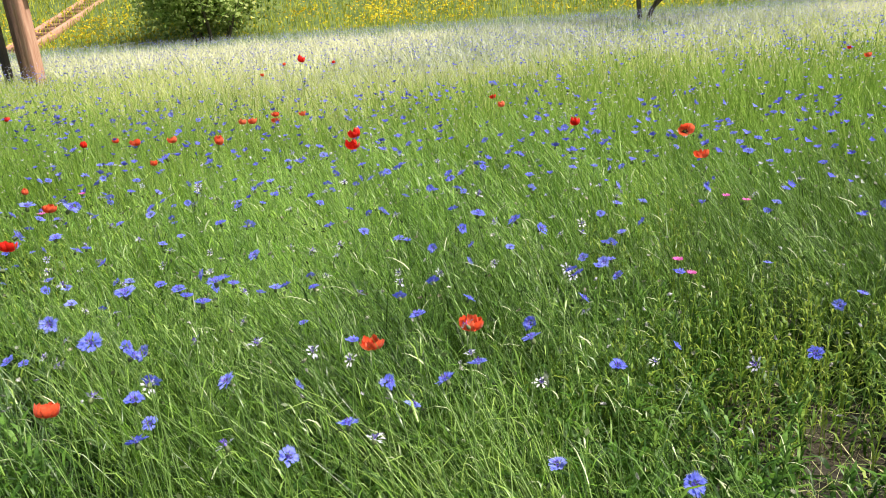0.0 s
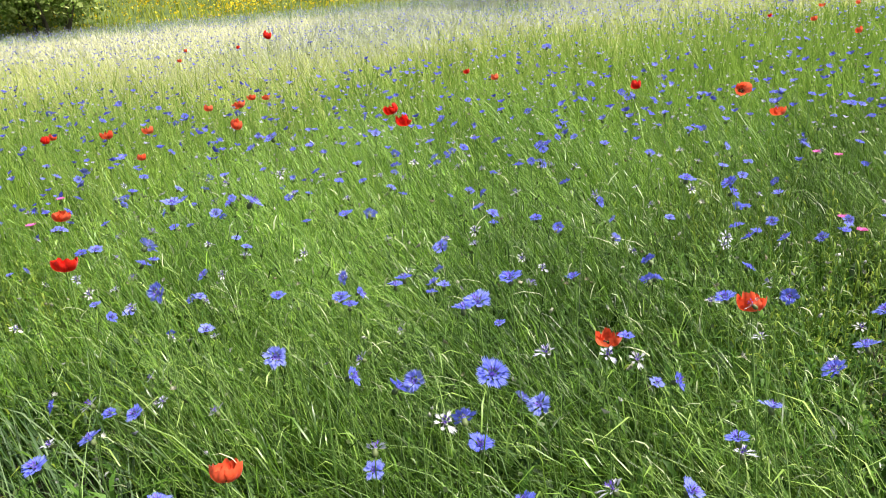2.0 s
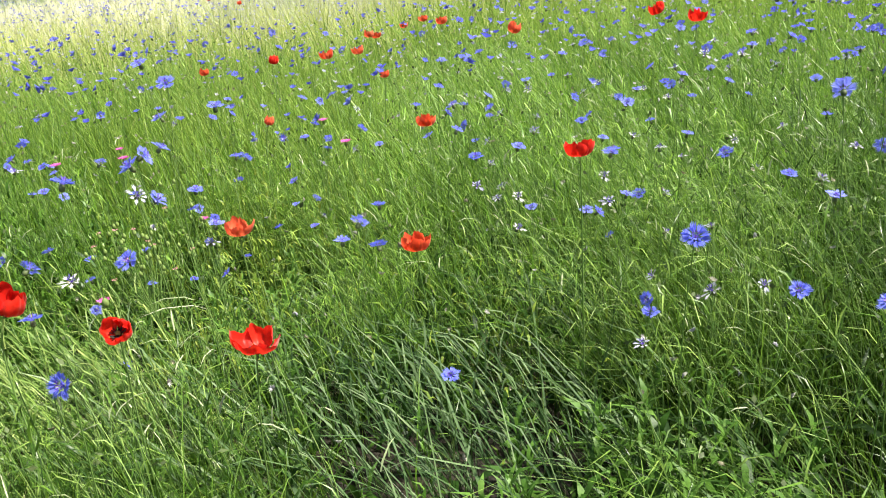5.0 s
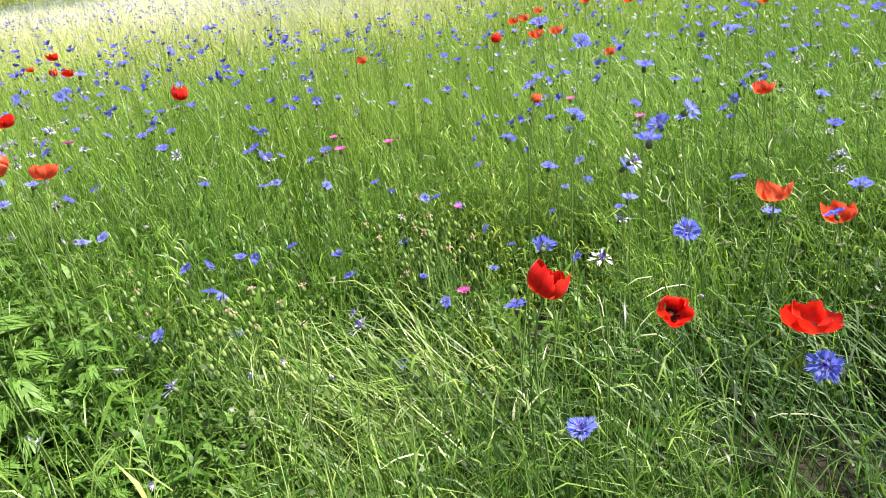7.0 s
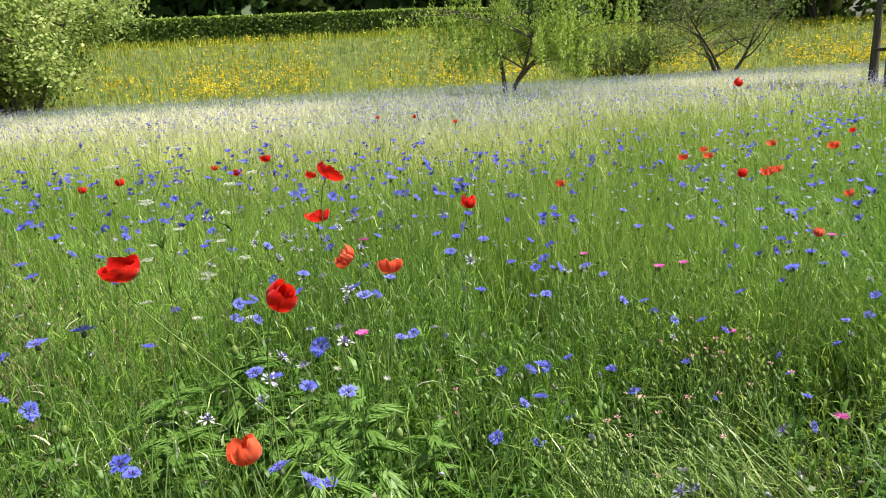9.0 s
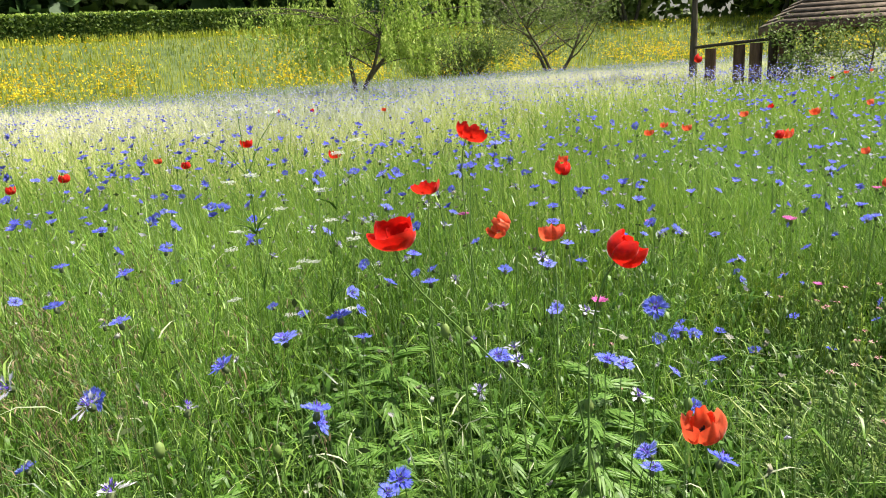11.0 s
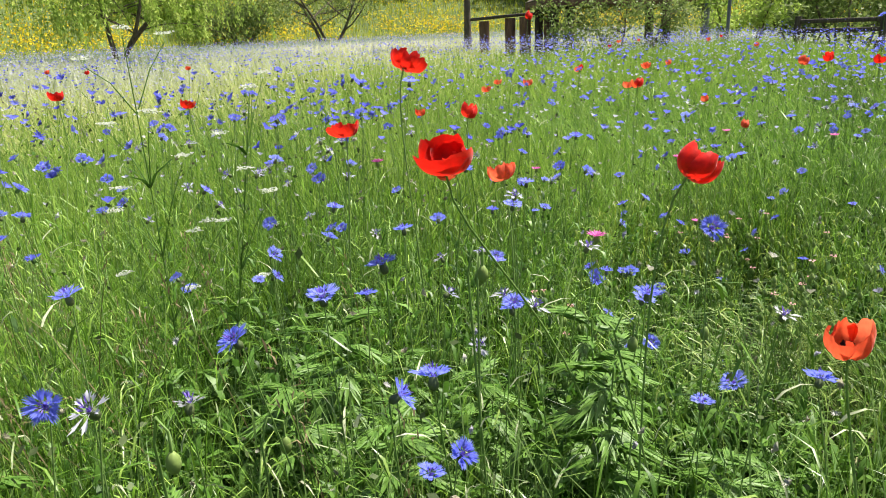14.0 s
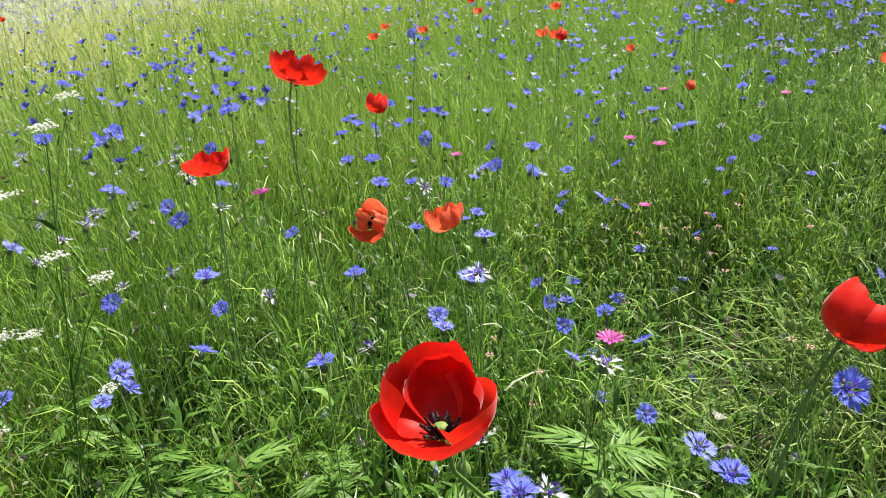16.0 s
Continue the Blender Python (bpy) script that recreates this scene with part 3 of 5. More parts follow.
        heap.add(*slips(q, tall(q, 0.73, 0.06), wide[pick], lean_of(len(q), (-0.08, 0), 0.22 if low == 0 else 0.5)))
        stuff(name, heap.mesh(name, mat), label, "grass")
    heap = Heap()
    p = wedge(80000, 18, 60, 0.95)
    foot = bank_foot(p[:, 0])
    p = p[((p[:, 1] > foot - 13 + R.normal(0, 1.5, len(p))) & (p[:, 1] < foot + 0.8)) | (((p[:, 0] - 2.8) / 1.7) ** 2 + ((p[:, 1] - 23.5) / 2.3) ** 2 < 1)]
    heap.add(*slips(p, R.uniform(0.5, 0.78, len(p)), R.uniform(0.02, 0.05, len(p)), lean_of(len(p), (0, 0), 0.15)))
    stuff("meadow_edge_grass", heap.mesh("meadow_edge_grass", EDGEGRASS), "grey-green grass along the foot of the bank", "grass")


def star_heads(p, r, petals=6, tilt=0.5, deep=0.55):
    """Small many-petalled heads for flowers in great number."""
    n = len(p)
    nrm = R.normal(size=(n, 3)) * tilt + (0, 0, 1)
    nrm /= np.linalg.norm(nrm, axis=1, keepdims=True)
    a = np.cross(nrm, R.normal(size=(n, 3)))
    a /= np.linalg.norm(a, axis=1, keepdims=True)
    b = np.cross(nrm, a)
    r = np.broadcast_to(r, n)[:, None]
    rows = [p - nrm * r * deep]
    for k in range(petals * 2):
        t = np.pi * k / petals
        rr = r * (1.0 if k % 2 == 0 else 0.34) * R.uniform(0.8, 1.15, (n, 1))
        rows.append(p + (a * np.cos(t) + b * np.sin(t)) * rr + nrm * r * R.uniform(0.0, 0.35, (n, 1)))
    m = petals * 2 + 1
    v = np.stack(rows, 1).reshape(-1, 3)
    o = np.arange(n)[:, None] * m
    return v, np.concatenate([o + [0, 1 + k, 1 + (k + 1) % (m - 1)] for k in range(m - 1)])


build_meadow()


def build_many_flowers():
    heap = Heap()
    p = clumped(scatter(1900, -4.0, 8.0, 2.3, 4.6), 0.5)
    p[:, 2] += np.clip(R.normal(0.86, 0.06, len(p)), 0.6, 1.05) * (0.4 + 0.6 * growth(p[:, 0], p[:, 1]))
    heap.add(*star_heads(p, R.uniform(0.009, 0.021, len(p)), 9, 0.42, 0.5))
    neck = Heap()
    neck.add(*diamonds(p - (0, 0, 0.016), R.uniform(0.008, 0.012, len(p)), 1.6))
    p = clumped(wedge(7000, 4.4, 13, 0.85), 0.7)
    p[:, 2] += np.clip(R.normal(0.86, 0.06, len(p)), 0.6, 1.05)
    heap.add(*star_heads(p, R.uniform(0.007, 0.020, len(p)), 6, 0.4, 0.45))
    neck.add(*diamonds(p - (0, 0, 0.017), R.uniform(0.009, 0.013, len(p)), 1.6))
    stuff("cornflower_necks", neck.mesh("cornflower_necks", CALYX), "dark green necks under distant cornflower heads", "flower necks")
    p = wedge(6500, 12, 34, 0.9)
    p = p[p[:, 1] < bank_foot(p[:, 0]) - 12 - 6 * R.uniform(0, 1, len(p))]
    p[:, 2] += np.clip(R.normal(0.84, 0.06, len(p)), 0.55, 1.0)
    heap.add(*star_heads(p, R.uniform(0.014, 0.024, len(p)), 4, 0.35, 0.4))
    stuff("cornflowers_far", heap.mesh("cornflowers_far", BLUES), "countless small blue cornflowers in the distance", "cornflowers")
    heap = Heap()
    p = np.concatenate([clumped(scatter(1500, -4.0, 8.0, 2.4, 5.0), 0.6), wedge(6500, 4.8, 12, 0.85)])
    p[:, 2] += np.clip(R.normal(0.76, 0.07, len(p)), 0.5, 0.95)
    heap.add(*star_heads(p, R.uniform(0.006, 0.014, len(p)), 4, 0.5))
    p = wedge(34000, 9, 36, 0.9)
    p = p[p[:, 1] < bank_foot(p[:, 0]) - 11 - 5 * R.uniform(0, 1, len(p))]
    p[:, 2] += np.clip(R.normal(0.80, 0.06, len(p)), 0.5, 0.95)
    heap.add(*star_heads(p, R.uniform(0.011, 0.024, len(p)), 3, 0.4, 0.3))
    stuff("pale_flowers_far", heap.mesh("pale_flowers_far", PALES), "haze of pale lilac and white faded flower heads", "flowers")


build_many_flowers()


# ---- the bank, the hedge and the trees ----
def build_bank():
    heap = Heap()
    n = 56000
    p = np.zeros((n, 3))
    p[:, 0] = R.uniform(-48, 80, n)
    foot = bank_foot(p[:, 0])
    p[:, 1] = foot + R.uniform(-0.5, 19, n)
    p[:, 2] = land(p[:, 0], p[:, 1])
    heap.add(*slips(p, R.uniform(0.2, 0.75, n), R.uniform(0.025, 0.06, n), lean_of(n, (0, 0), 0.15)))
    stuff("bank_grass", heap.mesh("bank_grass", BANKGRASS), "tall yellow-green grass on the sunlit bank", "grass")
    n = 20000
    p = np.zeros((n, 3))
    p[:, 0] = R.uniform(-46, 76, n)
    foot = bank_foot(p[:, 0])
    band = np.where(R.uniform(size=n) < 0.6, R.normal(5.0, 1.5, n), R.uniform(0.5, 13, n))
    p[:, 1] = foot + band
    keep = np.sin(p[:, 0] * 0.45 + 0.6) + 0.6 * np.sin(p[:, 0] * 1.3) + R.normal(0, 0.7, n) > -0.2
    p = p[keep]
    p[:, 2] = land(p[:, 0], p[:, 1]) + R.uniform(0.4, 0.85, len(p))
    heap = Heap()
    heap.add(*star_heads(p, R.uniform(0.05, 0.11, len(p)), 4, 0.7))
    stuff("yellow_flowers", heap.mesh("yellow_flowers", YELLOW), "yellow flowers in drifts over the grassy bank", "flowers")


build_bank()


def build_hedge():
    hedge = thing("clipped_hedge", (-14, 55, 4.0), "long dark green clipped hedge on top of the bank", "hedge")
    core, leaves = Heap(), Heap()
    xs = np.linspace(-46, 8, 60)
    front = np.interp(xs, (-46, -23, -1.5, 8), (46, 50.5, 59, 62))
    for a in range(len(xs) - 1):
        p0, p1 = np.array([xs[a], front[a]]), np.array([xs[a + 1], front[a + 1]])
        z0 = land(xs[a], front[a]) - 0.1
        v = [(*p0, z0), (*p1, z0), (p1[0], p1[1] + 1.6, z0), (p0[0], p0[1] + 1.6, z0)]
        v += [(x, y, z + 1.85 + 0.06 * math.sin(xs[a] * 2)) for x, y, z in v]
        core.add(np.array(v) - (-14, 55, 4.0), [[0, 1, 5, 4], [4, 5, 6, 7], [2, 3, 7, 6]])
    part("hedge_core", core.mesh("hedge_core", HEDGE), hedge)
    n = 26000
    x = R.uniform(-46, 8, n)
    fy = np.interp(x, (-46, -23, -1.5, 8), (46, 50.5, 59, 62))
    top = R.uniform(size=n) < 0.3
    z = land(x, fy) + np.where(top, 1.9, R.uniform(0, 1, n) ** 0.8 * 1.9)
    y = fy + np.where(top, R.uniform(-0.1, 1.6, n), R.uniform(-0.22, 0.05, n))
    leaves.add(*diamonds(np.stack([x, y, z + R.normal(0, 0.05, n)], 1) - (-14, 55, 4.0), R.uniform(0.08, 0.2, n), 1.7))
    part("hedge_leaves", leaves.mesh("hedge_leaves", HEDGE), hedge)
    # sunlit top of the hedge, painted as a layer of lighter leaves
    lit_top = Heap()
    n = 5000
    x = R.uniform(-46, 8, n)
    fy = np.interp(x, (-46, -23, -1.5, 8), (46, 50.5, 59, 62)) + R.uniform(-0.25, 1.5, n)
    lit_top.add(*diamonds(np.stack([x, fy, land(x, fy) + 1.95 + R.normal(0, 0.04, n)], 1) - (-14, 55, 4.0), R.uniform(0.08, 0.18, n), 1.7))
    part("fresh_growth", lit_top.mesh("fresh_growth", WILLOW), hedge, "light green leaves painting the lit top edge")


build_hedge()


def limb(start, way, length, bend=0.25, steps=6, droop=0.0):
    pts = [np.array(start, float)]
    d = np.array(way, float)
    d /= np.linalg.norm(d)
    for k in range(steps):
        d = d + R.normal(size=3) * bend / steps * 2 + (0, 0, -droop * k / steps)
        d /= np.linalg.norm(d)
        pts.append(pts[-1] + d * length / steps)
    return np.array(pts)


def tree(name, base, label, stems, height, width, leaf_mat, leaves, leaf=0.09, hang=0.0, low=0.3, radius=0.09, sparse=1.0, lean=0.35, category="tree"):
    """A tree of several tapered stems with limbs, twigs and a ragged crown of single leaves."""
    ob = thing(name, base, label, category)
    wood, crown = Heap(), Heap()
    tips = []
    for s in range(stems):
        a = 2 * np.pi * (s + R.uniform(-0.25, 0.25)) / stems
        out = lean if stems > 1 else 0.01
        trunk = limb((0.12 * stems * math.cos(a) * (stems > 1), 0.12 * stems * math.sin(a) * (stems > 1), -0.05), (out * math.cos(a), out * math.sin(a), 1), height * R.uniform(0.68, 0.85), 0.25 if stems > 1 else 0.0, 8)
        tube(wood, trunk, np.linspace(radius, radius * 0.25, len(trunk)) * R.uniform(0.8, 1.1), 8)
        for k in range(9 if stems < 3 else 7):
            i = R.integers(max(2, int(low * 8)) if stems == 1 else 2, len(trunk) - 1)
            b = R.uniform(0, 2 * np.pi)
            br = limb(trunk[i], (math.cos(b), math.sin(b), R.uniform(0.15, 0.9)), width * R.uniform(0.26, 0.5), 0.4, 6, 0.25 * hang)
            tube(wood, br, np.linspace(radius * 0.42, radius * 0.10, len(br)), 5)
            for m in range(5):
                j = R.integers(2, len(br))
                c = R.uniform(0, 2 * np.pi)
                tw = limb(br[j], (math.cos(c), math.sin(c), R.uniform(-0.1, 0.8)), width * R.uniform(0.10, 0.2), 0.5, 4, 0.4 * hang)
                if leaf < 0.3:
                    tube(wood, tw, np.linspace(radius * 0.13, radius * 0.04, len(tw)), 4)
                tips += list(tw[1:])
        tips += list(trunk[-3:])
    tips = np.array(tips)
    tips = tips[tips[:, 2] > height * low * 0.6]
    weight = R.gamma(0.8, 1.0, len(tips))
    at = tips[R.choice(len(tips), leaves, p=weight / weight.sum())]
    off = R.normal(size=(leaves, 3)) * width * 0.055 * sparse
    if hang:
        off[:, 2] -= np.abs(R.normal(size=leaves)) * hang * height * 0.16
    pos = at + off
    pos = pos[pos[:, 2] > height * low * 0.45]
    crown.add(*diamonds(pos, R.uniform(0.6, 1.2, len(pos)) * leaf, 2.0, hang))
    part("trunk", wood.mesh("trunk", BARK, True), ob)
    part("crown", crown.mesh("crown", leaf_mat), ob)
    return ob


def willow(base):
    """Two forked stems, limbs that arch over, and hanging strands of narrow leaves."""
    ob = thing("willow_tree", base, "light green weeping willow with forked dark stems", "tree")
    wood, crown = Heap(), Heap()
    rr = np.random.default_rng(21)
    strands = []
    for stem in ([(-0.05, 0, -0.1), (-0.12, 0, 0.8), (-0.25, 0.1, 1.8), (-0.3, 0.1, 3.0), (-0.6, 0.2, 4.6)], [(0.1, 0, -0.1), (0.3, 0, 0.7), (0.65, -0.1, 1.3), (1.0, -0.1, 2.4), (1.35, 0.1, 4.3)], [(0.45, 0, 0.95), (0.8, 0.2, 1.3), (1.2, 0.3, 1.7), (1.6, 0.4, 2.2), (1.9, 0.4, 2.8)]):
        stem = np.array(stem)
        tube(wood, stem, np.linspace(0.10, 0.04, 5), 8)
        for k in range(15):
            i = rr.integers(2, 5)
            a = k * 2.4 + rr.uniform(-0.3, 0.3)
            out = np.array([math.cos(a) * rr.uniform(1.8, 4.6) * (0.85 if math.cos(a) > 0 else 1), math.sin(a) * rr.uniform(1.0, 2.6), 0])
            t = np.linspace(0, 1, 9)[:, None]
            limb_pts = stem[i] + out * t + np.array([0, 0, 1.0]) * (rr.uniform(1.2, 3.0) * t - rr.uniform(0.7, 2.0) * t**2)
            tube(wood, limb_pts, np.linspace(0.028, 0.006, 9), 5)
            for m in range(19):
                q = limb_pts[rr.integers(2, 9)] + rr.normal(0, 0.14, 3)
                strands.append((q, rr.uniform(0.5, 2.2)))
    for q, drop in strands:
        n = int(24 * drop)
        t = np.sort(rr.uniform(0, 1, n))[:, None]
        sway = rr.normal(0, 0.10, 3) * (1, 1, 0)
        c = q + sway * t * 1.5 - np.array([0, 0, drop]) * t + rr.normal(0, 0.045, (n, 3))
        c = c[c[:, 2] > np.clip(2.3 - 0.55 * np.hypot(c[:, 0] - 0.3, c[:, 1]), 0.9, 3) + rr.normal(0, 0.2, len(c))]
        if len(c):
            crown.add(*diamonds(c, rr.uniform(0.035, 0.065, len(c)), 3.0, 1.6))
    part("trunk", wood.mesh("trunk", BARK, True), ob)
    part("crown", crown.mesh("crown", WILLOW), ob)


tree("willow_bush", (-19.6, 33.6, 0.0), "rounded sallow bush with several thin stems at the meadow edge", 6, 7.5, 8.4, SALLOW, 40000, 0.13, 0.2, 0.13, 0.10, 1.25)
willow((2.66, 28.5, 0.0))
tree("thin_tree", (18.2, 46.6, 0.0), "sparse young tree with bare spreading branches", 3, 8.0, 10.5, DULL, 9000, 0.08, 0.0, 0.30, 0.14, 1.0, 0.45)
tree("dark_tree", (13.53, 22.7, 0.0), "dark single-stemmed tree at the meadow edge", 1, 7.5, 5.0, DULL, 5000, 0.11, 0.0, 0.75, 0.17)
tree("spreading_bush", (13.0, 49.5, 0.4), "dull green spreading bush on the bank", 5, 3.4, 6.0, DULL, 9000, 0.10, 0.0, 0.05, 0.06, 1.3, 0.6, "bush")
tree("dark_bush", (9.0, 58.0, 3.6), "dark evergreen bush above the bank", 4, 5.5, 7.0, DEEP, 9000, 0.18, 0.0, 0.05, 0.07, 1.3, 0.5, "bush")
# trees from x = 5 on take lighter leaf colours, painted as if sunlit
for k, (x, y) in enumerate(((-60, 46), (-36, 58), (-27, 61), (-18, 64), (-9, 67), (0, 69), (9, 70), (19, 71), (29, 69), (-40, 56), (-31, 60), (-22, 62), (-13, 65), (-5, 68), (4, 70), (14, 70), (24, 70), (34, 66), (46, 60), (-52, 50), (56, 54), (66, 50), (76, 44), (86, 38), (60, 66), (74, 58))):
    tree("woodland_tree", (x, y, float(land(x, y))), "tall dark green woodland tree behind the hedge", 3, 11 + (k * 37 % 5), 12, (DEEP if k % 4 else DULL) if x < 5 else (DULL if k % 3 else WILLOW), 2500, 0.68, 0.1, 0.0, 0.2, 1.6)


def distant_woods():
    """Closes the view above the bank with dense dark foliage."""
    n = 32000
    x = R.uniform(-90, 110, n)
    y = bank_foot(x) + R.uniform(24, 32, n) + 3 * np.sin(x * 0.5)
    z = 4.0 + R.uniform(0, 1, n) ** 0.9 * (11 + 3 * np.sin(x * 0.35) + 2 * np.sin(x * 0.9 + 1))
    size = R.uniform(0.8, 1.8, n)
    # eastern foliage: sunlight is put into a lighter leaf colour
    for pick, mat, label in ((x < 5, DEEP, "dense dark green woodland beyond the bank"), (x >= 5, DULL, "woodland beyond the bank painted a lighter green as if sunlit")):
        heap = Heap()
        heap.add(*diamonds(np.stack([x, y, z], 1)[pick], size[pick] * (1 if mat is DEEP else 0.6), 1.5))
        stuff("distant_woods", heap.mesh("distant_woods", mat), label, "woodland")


distant_woods()


# ---- single flowers ----
def turned(az, tilt):
    return np.array((Matrix.Rotation(az, 3, "Z") @ Matrix.Rotation(tilt, 3, "Y")))


def petal_mesh(name, ang, size, cup, wide, mat, turn, centre, seed, crinkle=1.0, point=0.0):
    """One broad crinkled poppy petal; point draws its rim to a tip."""
    rr = np.random.default_rng(seed)
    U, V = np.meshgrid(np.linspace(0.04, 1, 12), np.linspace(-1, 1, 17), indexing="ij")
    edge = 1 - 0.2 * np.abs(V) ** 3 - point * np.abs(V) ** 1.2 * U + crinkle * (0.06 * np.sin(V * 3.5 + seed * 1.7) + 0.03 * np.sin(V * 11 + seed))
    r = size * (1 + crinkle * rr.uniform(-0.1, 0.1)) * U**0.85 * edge
    a = ang + V * wide * (0.45 + 0.55 * U)
    lift = cup * U**1.5
    rad = r * np.cos(lift)
    ph = rr.uniform(0, 6, 3)
    z = r * np.sin(lift) + size * U**2 * crinkle * (0.10 * np.sin(V * 5 + ph[0]) + 0.05 * np.sin(V * 13 + ph[1]) + 0.04 * np.sin(U * 7 + ph[2])) + size * U**4 * 0.025 * np.sin(V * 29 + ph[0] * 2)
    v = np.stack([rad * np.cos(a), rad * np.sin(a), z], -1).reshape(-1, 3) @ turn.T + centre
    i, j = np.meshgrid(np.arange(11), np.arange(16), indexing="ij")
    return np_mesh(name, v, [np.stack([i * 17 + j, i * 17 + j + 1, (i + 1) * 17 + j + 1, (i + 1) * 17 + j], -1).reshape(-1, 4)], mat, True)


POPPY_LABEL = {"red": "scarlet poppy with crinkled petals on a hairy stem", "orange": "pale orange-red poppy on a thin green stem"}


def poppy(x, y, z, size=0.036, colour="red", az=90.0, tilt=0.2, cup=0.9, flare=0.3, seed=0, label="", foot=None, petals=(), point=0.0):
    """A poppy whose flower sits at x, y, z. az, tilt: where it leans to (degrees) and how far (radians); cup: how far it is closed; flare: how much its front petals fall open; petals: instead, way (degrees), length (mm), cup and breadth of each."""
    rr = np.random.default_rng(seed + 11)
    base = np.array(foot or [x + rr.normal(0, 0.05), y + rr.normal(0, 0.05), 0.0], float)
    ob = thing("poppy", base, label or POPPY_LABEL[colour], "poppy", "poppies in the meadow")
    turn = turned(radians(az), tilt) @ turned(-radians(az), 0)
    axis = turn @ np.array([0, 0, 1.0])
    low = np.array([x, y, z]) - base - axis * size * 0.35
    heap = Heap()
    s = np.linspace(0, 1, 12)[:, None]
    p1 = np.array([0, 0, z * 0.6])
    p2 = low - axis * 0.10
    pts = 3 * (1 - s) ** 2 * s * p1 + 3 * (1 - s) * s**2 * p2 + s**3 * low
    tube(heap, pts, np.linspace(0.0021, 0.0014, 12), 6)
    part("stem", heap.mesh("stem", STEM, True), ob)
    mat = RED if colour == "red" else ORANGE
    spin = rr.uniform(-0.5, 0.5)
    for k in range(4):
        outer, crinkle = k % 2 == 0, 1.0
        a = k * np.pi / 2 + spin + rr.normal(0, 0.1)
        lift = cup * (0.95 if outer else 1.05) + flare * math.sin(a) + rr.normal(0, 0.07)
        reach, wide = size * (1.15 if outer else 1.02), 1.25 if outer else 1.1
        if petals:
            a, reach, lift, wide = radians(petals[k][0]), petals[k][1] / 1000, petals[k][2], petals[k][3]
            crinkle = 0.45
        part("petal", petal_mesh("petal", a, reach, lift, wide, mat, turn, low, seed * 7 + k, crinkle, point), ob)
    heap = Heap()
    lathe(heap, [(0.001, 0), (0.0035, 0.002), (0.0042, 0.006), (0.0046, 0.008), (0.0026, 0.0092), (0.0002, 0.0092)], 10, low, turn)
    part("seed_capsule", heap.mesh("seed_capsule", POD, True), ob, "green ribbed seed capsule")
    heap = Heap()
    for k in range(44):
        a, r = rr.uniform(0, 6.28), rr.uniform(0.005, 0.014)
        d = np.array([math.cos(a), math.sin(a), 0])
        q = np.array([d * 0.003 + (0, 0, 0.001), d * r + (0, 0, rr.uniform(0.007, 0.011))]) @ turn.T + low
        tube(heap, q, [0.0005, 0.0013], 3)
    part("stamen_ring", heap.mesh("stamen_ring", DARK), ob, "near-black stamens")
    return ob


def florets(heap, count, r_in, r_out, z_in, z_out, spread, rr, lobes=5):
    """Trumpet florets round one centre: each a pointed fan with a notched rim."""
    v, f = [np.array([0, 0, z_in])], []
    for k in range(count):
        a = 2 * np.pi * (k + rr.uniform(-0.2, 0.2)) / count
        d, s = np.array([math.cos(a), math.sin(a), 0]), np.array([-math.sin(a), math.cos(a), 0])
        ro, zo = r_out * rr.uniform(0.85, 1.12), z_out + rr.uniform(-0.15, 0.2) * abs(z_out)
        o = len(v)
        v += [d * r_in + s * 0.0012 + (0, 0, z_in), d * r_in - s * 0.0012 + (0, 0, z_in)]
        for m in range(lobes * 2 - 1):
            u = m / (lobes - 1) - 1
            tip = m % 2 == 0
            r = (ro if tip else ro * 0.74) * (1 - 0.10 * u * u)
            w = spread * u * (1.0 if tip else 0.8)
            v.append(d * r + s * w + (0, 0, zo * (1.0 if tip else 0.75) + 0.003 * u * u))
        n = lobes * 2 - 1
        f += [[0, o, o + 1]] + [[o + 1, o + 2 + m, o + 3 + m] for m in range(n // 2)] + [[o, o + 2 + m, o + 3 + m] for m in range(n // 2, n - 1)] + [[o, o + 1, o + 2 + n // 2]]
    heap.add(v, f)


def trumpets(heap, count, neck, reach, low, high, spread, rr, lobes=6, ragged=0.15):
    """Flared florets on thin tubes, each with pointed teeth, standing apart so that the head looks ragged."""
    v, f = [np.array([0, 0, low])], []
    for k in range(count):
        a = 2 * np.pi * (k + rr.uniform(-0.3, 0.3)) / count
        d, s = np.array([math.cos(a), math.sin(a), 0]), np.array([-math.sin(a), math.cos(a), 0])
        far = reach * rr.uniform(1 - 1.4 * ragged, 1 + ragged)
        top = low + (high - low) * rr.uniform(1 - 2.5 * ragged, 1 + 2 * ragged)
        twist = rr.normal(0, 0.25)
        o = len(v)
        mid = low + (top - low) * 0.45
        v += [d * neck * 0.4 + s * 0.0009 + (0, 0, low), d * neck * 0.4 - s * 0.0009 + (0, 0, low), d * neck + (0, 0, mid)]
        for m in range(lobes * 2 - 1):
            u = m / (lobes - 1) - 1
            tip = m % 2 == 0
            g = (1.0 if tip else 0.62) * (1 - 0.3 * u * u)
            q = d * (neck + (far - neck) * g) + s * spread * u * (1.0 if tip else 0.85)
            v.append(q + (0, 0, mid + (top - mid) * g + 0.0022 * u * u + twist * spread * u * 0.6 + rr.normal(0, 0.0006)))
        f += [[0, o, o + 1], [o, o + 1, o + 2]] + [[o + 2, o + 3 + m, o + 4 + m] for m in range(lobes * 2 - 2)]
    heap.add(v, f)


